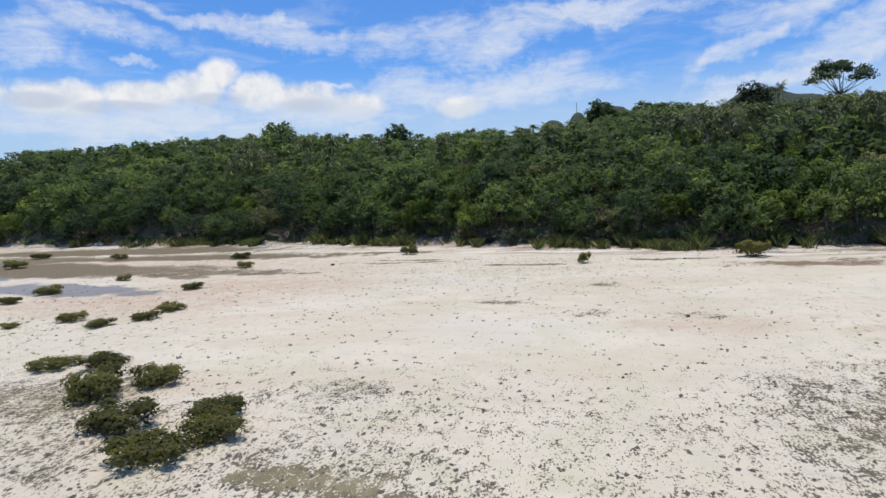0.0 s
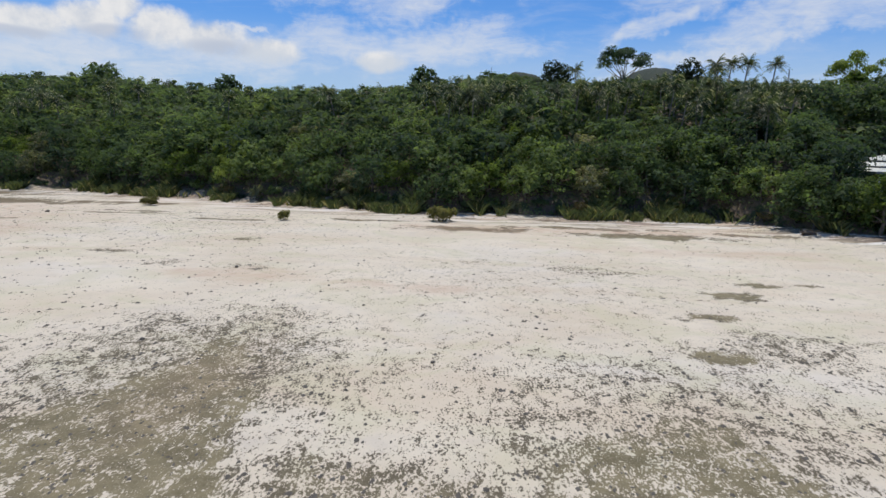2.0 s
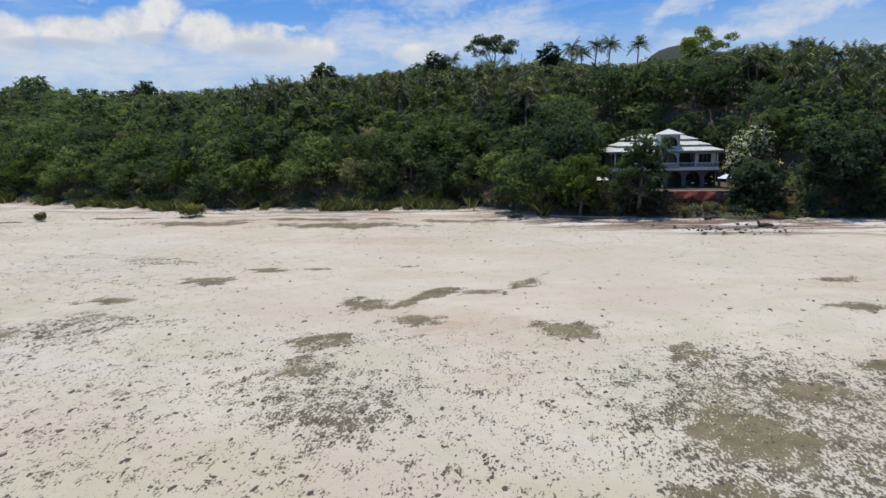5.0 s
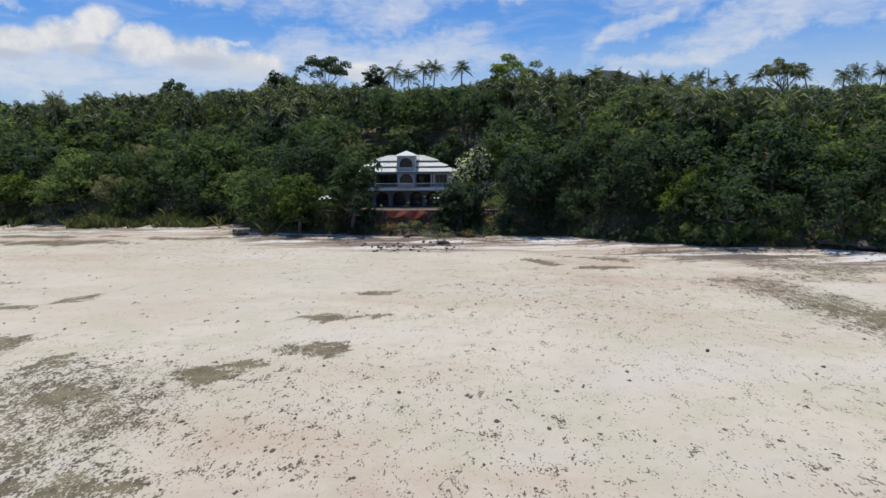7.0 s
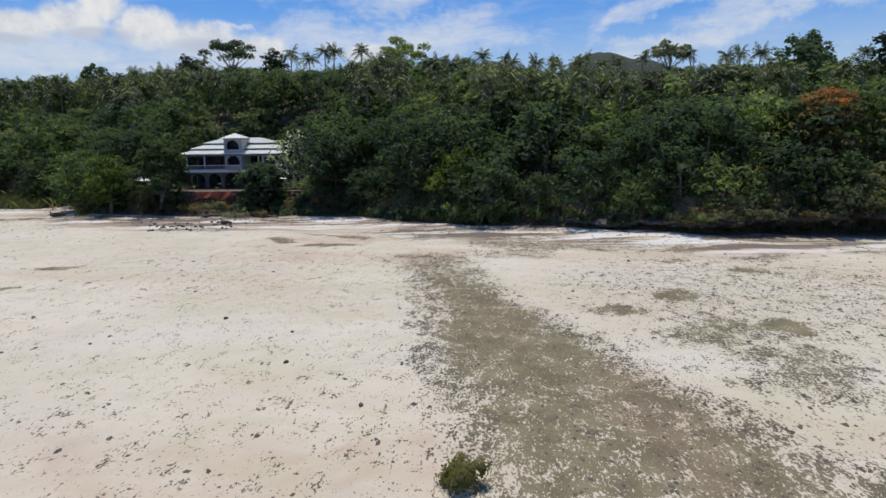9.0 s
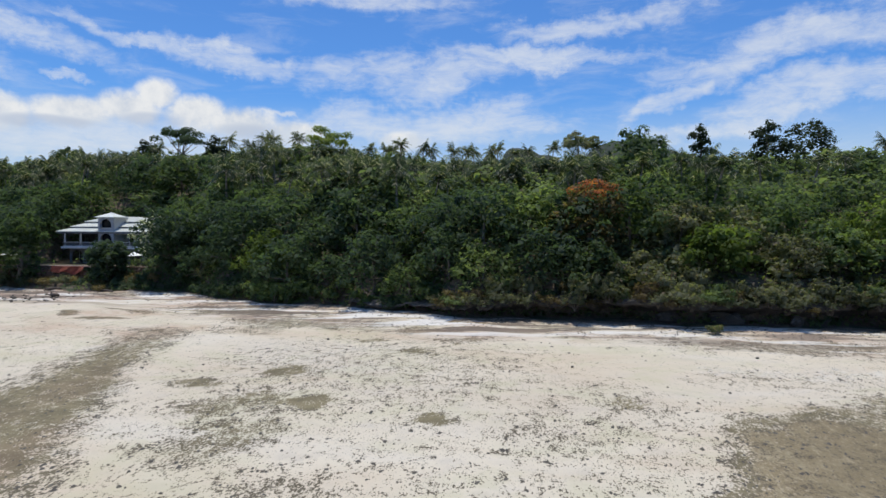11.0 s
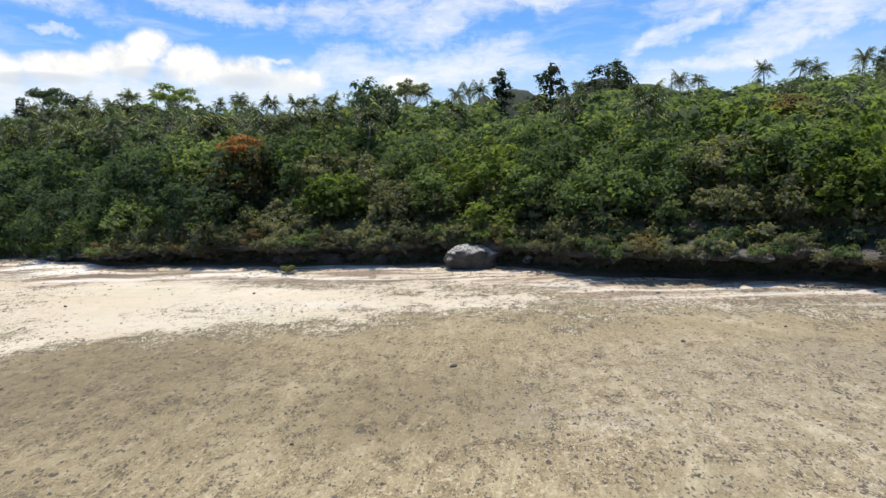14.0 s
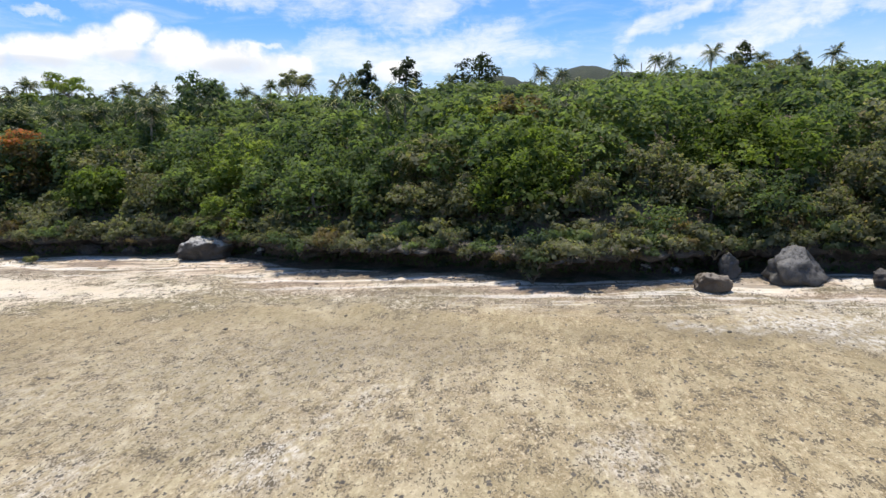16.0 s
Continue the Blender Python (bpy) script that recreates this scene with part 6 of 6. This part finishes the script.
def make_house():
    house = new("house")
    house.matrix_basis = pose(106.2, 105.9, 3.43) @ Matrix.Diagonal((0.94, 1, 0.95, 1))
    tagged(house, "white two-storey house with arched ground floor, balcony and cream stepped roof", "house")
    h = house
    # ground floor: arcade of five bays and a solid core behind it
    for i in range(6):
        x = -9.2 + i * 3.05
        bm = bmesh.new()
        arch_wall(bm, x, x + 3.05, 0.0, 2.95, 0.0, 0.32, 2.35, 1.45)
        part("arch", bm, ARCH_SHADED, h, "plastered arch with the balcony's shade put into its colour")
    one_box("back_wall", PLASTER, h, (-9.2, 2.6, 0, 9.1, 11.0, 2.95))
    for x in (-7.7, -4.6, -1.6, 1.5, 4.5, 7.6):
        d = one_box("door", BLUE_DOOR, h, (x - 0.8, 2.47, 0, x + 0.8, 2.526, 2.2), 0.01, "dark blue double door")
        one_box("glazing", GLASS, d, (x - 0.62, 2.43, 1.0, x + 0.62, 2.466, 2.0), 0.005)
    one_box("floor_slab", PLASTER, h, (-9.5, -1.9, 2.95, 8.4, 11.1, 3.35), 0.03)
    # upper floor
    one_box("upper_core", PLASTER, h, (-9.0, 2.4, 3.35, 4.6, 10.9, 5.95))
    # dark sheets paint the shade into the balcony and arcade recesses
    one_box("balcony_wall", DARK_GAP, h, (-8.9, 2.345, 3.36, 4.55, 2.396, 5.9), 0.01, "dark sheet standing in for the shade behind the balcony")
    one_box("arcade_wall", DARK_GAP, h, (-9.1, 2.53, 0.01, 9.0, 2.596, 2.9), 0.01, "dark sheet standing in for the shade behind the arches")
    one_box("corner_room", PLASTER, h, (4.605, -0.6, 3.35, 7.9, 10.9, 5.95))
    for x in (5.2,):
        w = one_box("window", TRIM, h, (x - 0.1, -0.68, 4.05, x + 1.95, -0.604, 5.65), 0.01, "framed dark window")
        for dx in (0.0, 0.65, 1.3):
            one_box("pane", GLASS, w, (x + dx, -0.71, 4.12, x + dx + 0.55, -0.684, 5.58), 0.004)
    for x in (-7.6, -4.6, 2.0):
        d = one_box("balcony_door", DARK_GAP, h, (x - 0.9, 2.28, 3.355, x + 0.9, 2.34, 5.5), 0.01, "dark timber balcony door")
        for dx in (-0.75, 0.08):
            one_box("pane", GLASS, d, (x + dx, 2.24, 3.7, x + dx + 0.67, 2.276, 5.3), 0.004)
    for x in (-8.9, -5.6, 4.4, 7.9):
        one_box("column", PLASTER, h, (x - 0.11, -1.62, 3.35, x + 0.11, -1.40, 5.95), 0.03)
    # balcony rail
    for x0, x1 in ((-9.1, -1.6), (1.6, 4.4), (4.4, 8.2)):
        rail = one_box("balcony_rail", PLASTER, h, (x0, -1.78, 4.12, x1, -1.60, 4.24), 0.02, "white rail over dark balusters")
        one_box("rail_foot", PLASTER, rail, (x0, -1.76, 3.352, x1, -1.62, 3.5), 0.01)
        n = int((x1 - x0) / 0.22)
        bm = bmesh.new()
        for i in range(n):
            x = x0 + 0.1 + i * 0.22
            box(bm, x, -1.73, 3.5, x + 0.09, -1.65, 4.12)
        part("balustrade", bm, TRIM, rail)
    one_box("eave_beam", PLASTER, h, (-9.3, -1.72, 5.95, 8.2, -1.30, 6.12), 0.02)
    one_box("eave_soffit", TRIM, h, (-9.5, -1.9, 6.125, 8.4, 11.3, 6.19), 0.01)
    # stepped hip roof
    tiers = ((-10.2, 8.8, -2.4, 11.8, 6.25, 2.0, 0.66), (-8.5, 7.1, -0.70, 10.1, 7.18, 2.0, 0.68), (-6.8, 5.4, 1.0, 8.4, 8.14, 2.8, 0.95))
    for i, t in enumerate(tiers):
        bm = bmesh.new()
        hip_tier(bm, t[0], t[1], t[2], t[3], t[4], t[5], t[6], 0.07)
        tier = part("roof_tier", bm, ROOFING, h, "cream ribbed sheet roof tier")
        one_box("gutter", TRIM, tier, (t[0] + 0.12, t[2] + 0.12, t[4] - 0.42, t[1] - 0.12, t[3] - 0.12, t[4] - 0.075), 0.02)
        bm = bmesh.new()
        k = 0
        x = t[0] + 0.5
        while x < t[1] - 0.4:
            reach = min(t[5], x - t[0], t[1] - x)
            lo, up = (x, t[2], t[4]), (x, t[2] + reach, t[4] + t[6] * reach / t[5])
            vs = [bm.verts.new((lo[0] + dx, lo[1], lo[2] + dz)) for dx, dz in ((-0.04, 0.004), (0, 0.07), (0.04, 0.004))]
            ws = [bm.verts.new((up[0] + dx, up[1], up[2] + dz)) for dx, dz in ((-0.04, 0.004), (0, 0.07), (0.04, 0.004))]
            for a, b in ((0, 1), (1, 2)):
                bm.faces.new((vs[a], vs[b], ws[b], ws[a]))
            bm.faces.new(vs)
            x += 0.55
        part("roof_rib", bm, ROOFING, tier)
    # tower bay in the middle
    for z0, z1, sill, spring in ((3.352, 6.0, 4.15, 4.75), (6.0, 9.0, 6.85, 7.45)):
        bm = bmesh.new()
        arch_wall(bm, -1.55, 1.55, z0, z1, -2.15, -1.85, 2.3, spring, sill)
        part("tower_front", bm, PLASTER_SHADED, h, "white tower front, shade in its colour, with round-headed opening")
        for sx in (-1, 1):
            one_box("tower_side", PLASTER, h, (min(sx * 1.25, sx * 1.55), -1.848, z0, max(sx * 1.25, sx * 1.55), 2.3, z1), 0.01)
        one_box("tower_glazing", GLASS, h, (-1.22, -1.5, z0 + 0.1, 1.22, -1.46, z1 - 0.1), 0.0)
        one_box("tower_rail", PLASTER, h, (-1.2, -2.28, sill - 0.02, 1.2, -2.155, sill + 0.12), 0.02)
    bm = bmesh.new()
    hip_tier(bm, -2.0, 2.0, -2.6, 1.6, 9.0, 1.95, 0.85, 0.1)
    part("tower_roof", bm, ROOFING, h, "cream pyramid roof over the tower")
    one_box("tower_cornice", PLASTER, h, (-1.7, -2.25, 8.85, 1.7, 1.3, 8.895), 0.005)
    one_box("finial", TRIM, h, (-0.07, -0.6, 9.8, 0.07, -0.46, 10.05), 0.02)


make_house()


def make_terrace():
    wall = new("terrace_wall")
    wall.matrix_basis = pose(106.5, 93.6, 0)
    tagged(wall, "rubble stone retaining wall below the house terrace", "wall", kind="structure")
    rng = np.random.default_rng(52)
    body = one_box("wall_core", STONE_WALL, wall, (-13.5, -0.25, 0.2, 14.5, 0.9, 3.75), 0.05)
    protos = []
    for i in range(6):
        st = boulder("stone", rng.uniform(0.7, 1.2), 0.5, rng.uniform(0.42, 0.6), 60 + i, STONE_WALL, "", "", "", 6, 2)
        for key in ("label", "category", "group"):
            if key in st:
                del st[key]
        protos.append(st)
    z, first = 0.35, [True] * 6
    while z < 3.5:
        x = -13.3
        while x < 14.2:
            j = int(rng.integers(6))
            w = protos[j].dimensions.x * 0.9 if protos[j].dimensions.x else 0.9
            m = pose(x + w / 2, -0.35 + rng.uniform(-0.08, 0.08), z - 0.1, 0, 0, rng.uniform(-12, 12))
            if first[j]:
                first[j] = False
                ob = protos[j]
            else:
                ob = protos[j].copy()
                scene.collection.objects.link(ob)
            ob.parent = wall
            ob.matrix_basis = m
            x += w
        z += 0.46
    one_box("coping", STONE_WALL, wall, (-13.6, -0.45, 3.76, 14.6, 0.95, 3.88), 0.03, "weathered grey coping along the terrace edge")


make_terrace()


def make_tarp():
    bm = bmesh.new()
    n, m = 14, 8
    rows = []
    for i in range(n):
        row = []
        for j in range(m):
            u, v = i / (n - 1), j / (m - 1)
            x, z = -2.6 + 5.6 * u, 3.75 - (0.8 + 0.35 * math.sin(u * 2.6) ** 2) * v - 0.22 * math.sin(u * 11) * v
            y = -0.72 - 0.25 * v - 0.12 * math.sin(u * 13 + v * 3)
            row.append(bm.verts.new((x, y, z)))
        rows.append(row)
    for i in range(n - 1):
        for j in range(m - 1):
            bm.faces.new((rows[i][j], rows[i + 1][j], rows[i + 1][j + 1], rows[i][j + 1]))
    bmesh.ops.solidify(bm, geom=bm.faces[:], thickness=0.03)
    ob = part("tarpaulin", bm, RED_SHEET, None)
    ob.matrix_basis = pose(107.0, 93.35, 0.12)
    tagged(ob, "faded red tarpaulin hanging over the terrace wall", "tarpaulin")


make_tarp()


def sunshade(x, y, w, turn, label):
    top = new("garden_umbrella")
    z = float(land(x, y))
    top.matrix_basis = pose(x, y, z, 0, 0, turn)
    mesh_object("pole", *tubes([[(0, 0, -0.05, 0.04), (0, 0, 1.2, 0.04), (0, 0, 2.55, 0.035)]], 8), STEEL, top, True)
    bm = bmesh.new()
    bmesh.ops.create_cone(bm, cap_ends=False, segments=8, radius1=w / 2, radius2=0.05, depth=0.6)
    for v in bm.verts:
        v.co.z += 2.35
    bmesh.ops.solidify(bm, geom=bm.faces[:], thickness=0.02)
    part("canopy", bm, CANVAS, top)
    tagged(top, label, "umbrella", "garden umbrellas")


sunshade(112.4, 95.6, 2.6, 10, "white canvas garden umbrella on the house terrace")
sunshade(116.0, 96.8, 2.6, 30, "white canvas garden umbrella on the house terrace")
sunshade(94.6, 95.4, 2.6, 0, "white canvas garden umbrella beside the trees on the terrace")


def make_mast(x, y, base, tip, wide, label):
    top = new("radio_mast")
    top.matrix_basis = pose(x, y, base)
    h = tip - base
    legs = [[(sx * 1.2, sy * 1.2, 0, 0.30 * wide), (sx * 0.3, sy * 0.3, h, 0.25 * wide)] for sx in (-1, 1) for sy in (-1, 1)]
    for leg in legs:
        mesh_object("leg", *tubes([leg], 4), STEEL, top)
    for i in range(9):
        z0, z1 = h * i / 9, h * (i + 1) / 9
        a, b = 1.2 - 0.9 * i / 9, 1.2 - 0.9 * (i + 1) / 9
        mesh_object("brace", *tubes([[(-a, -a, z0, 0.14), (b, -b, z1, 0.14)], [(a, -a, z0, 0.14), (-b, -b, z1, 0.14)]], 4), STEEL, top)
    tagged(top, label, "mast")


make_mast(452.0, 900.0, 92.0, 131.0, 1.0, "slender steel lattice mast on the far ridge")
make_mast(79.0, 3990.0, 462.0, 524.0, 4.0, "steel lattice mast on the mountain ridge at the horizon")
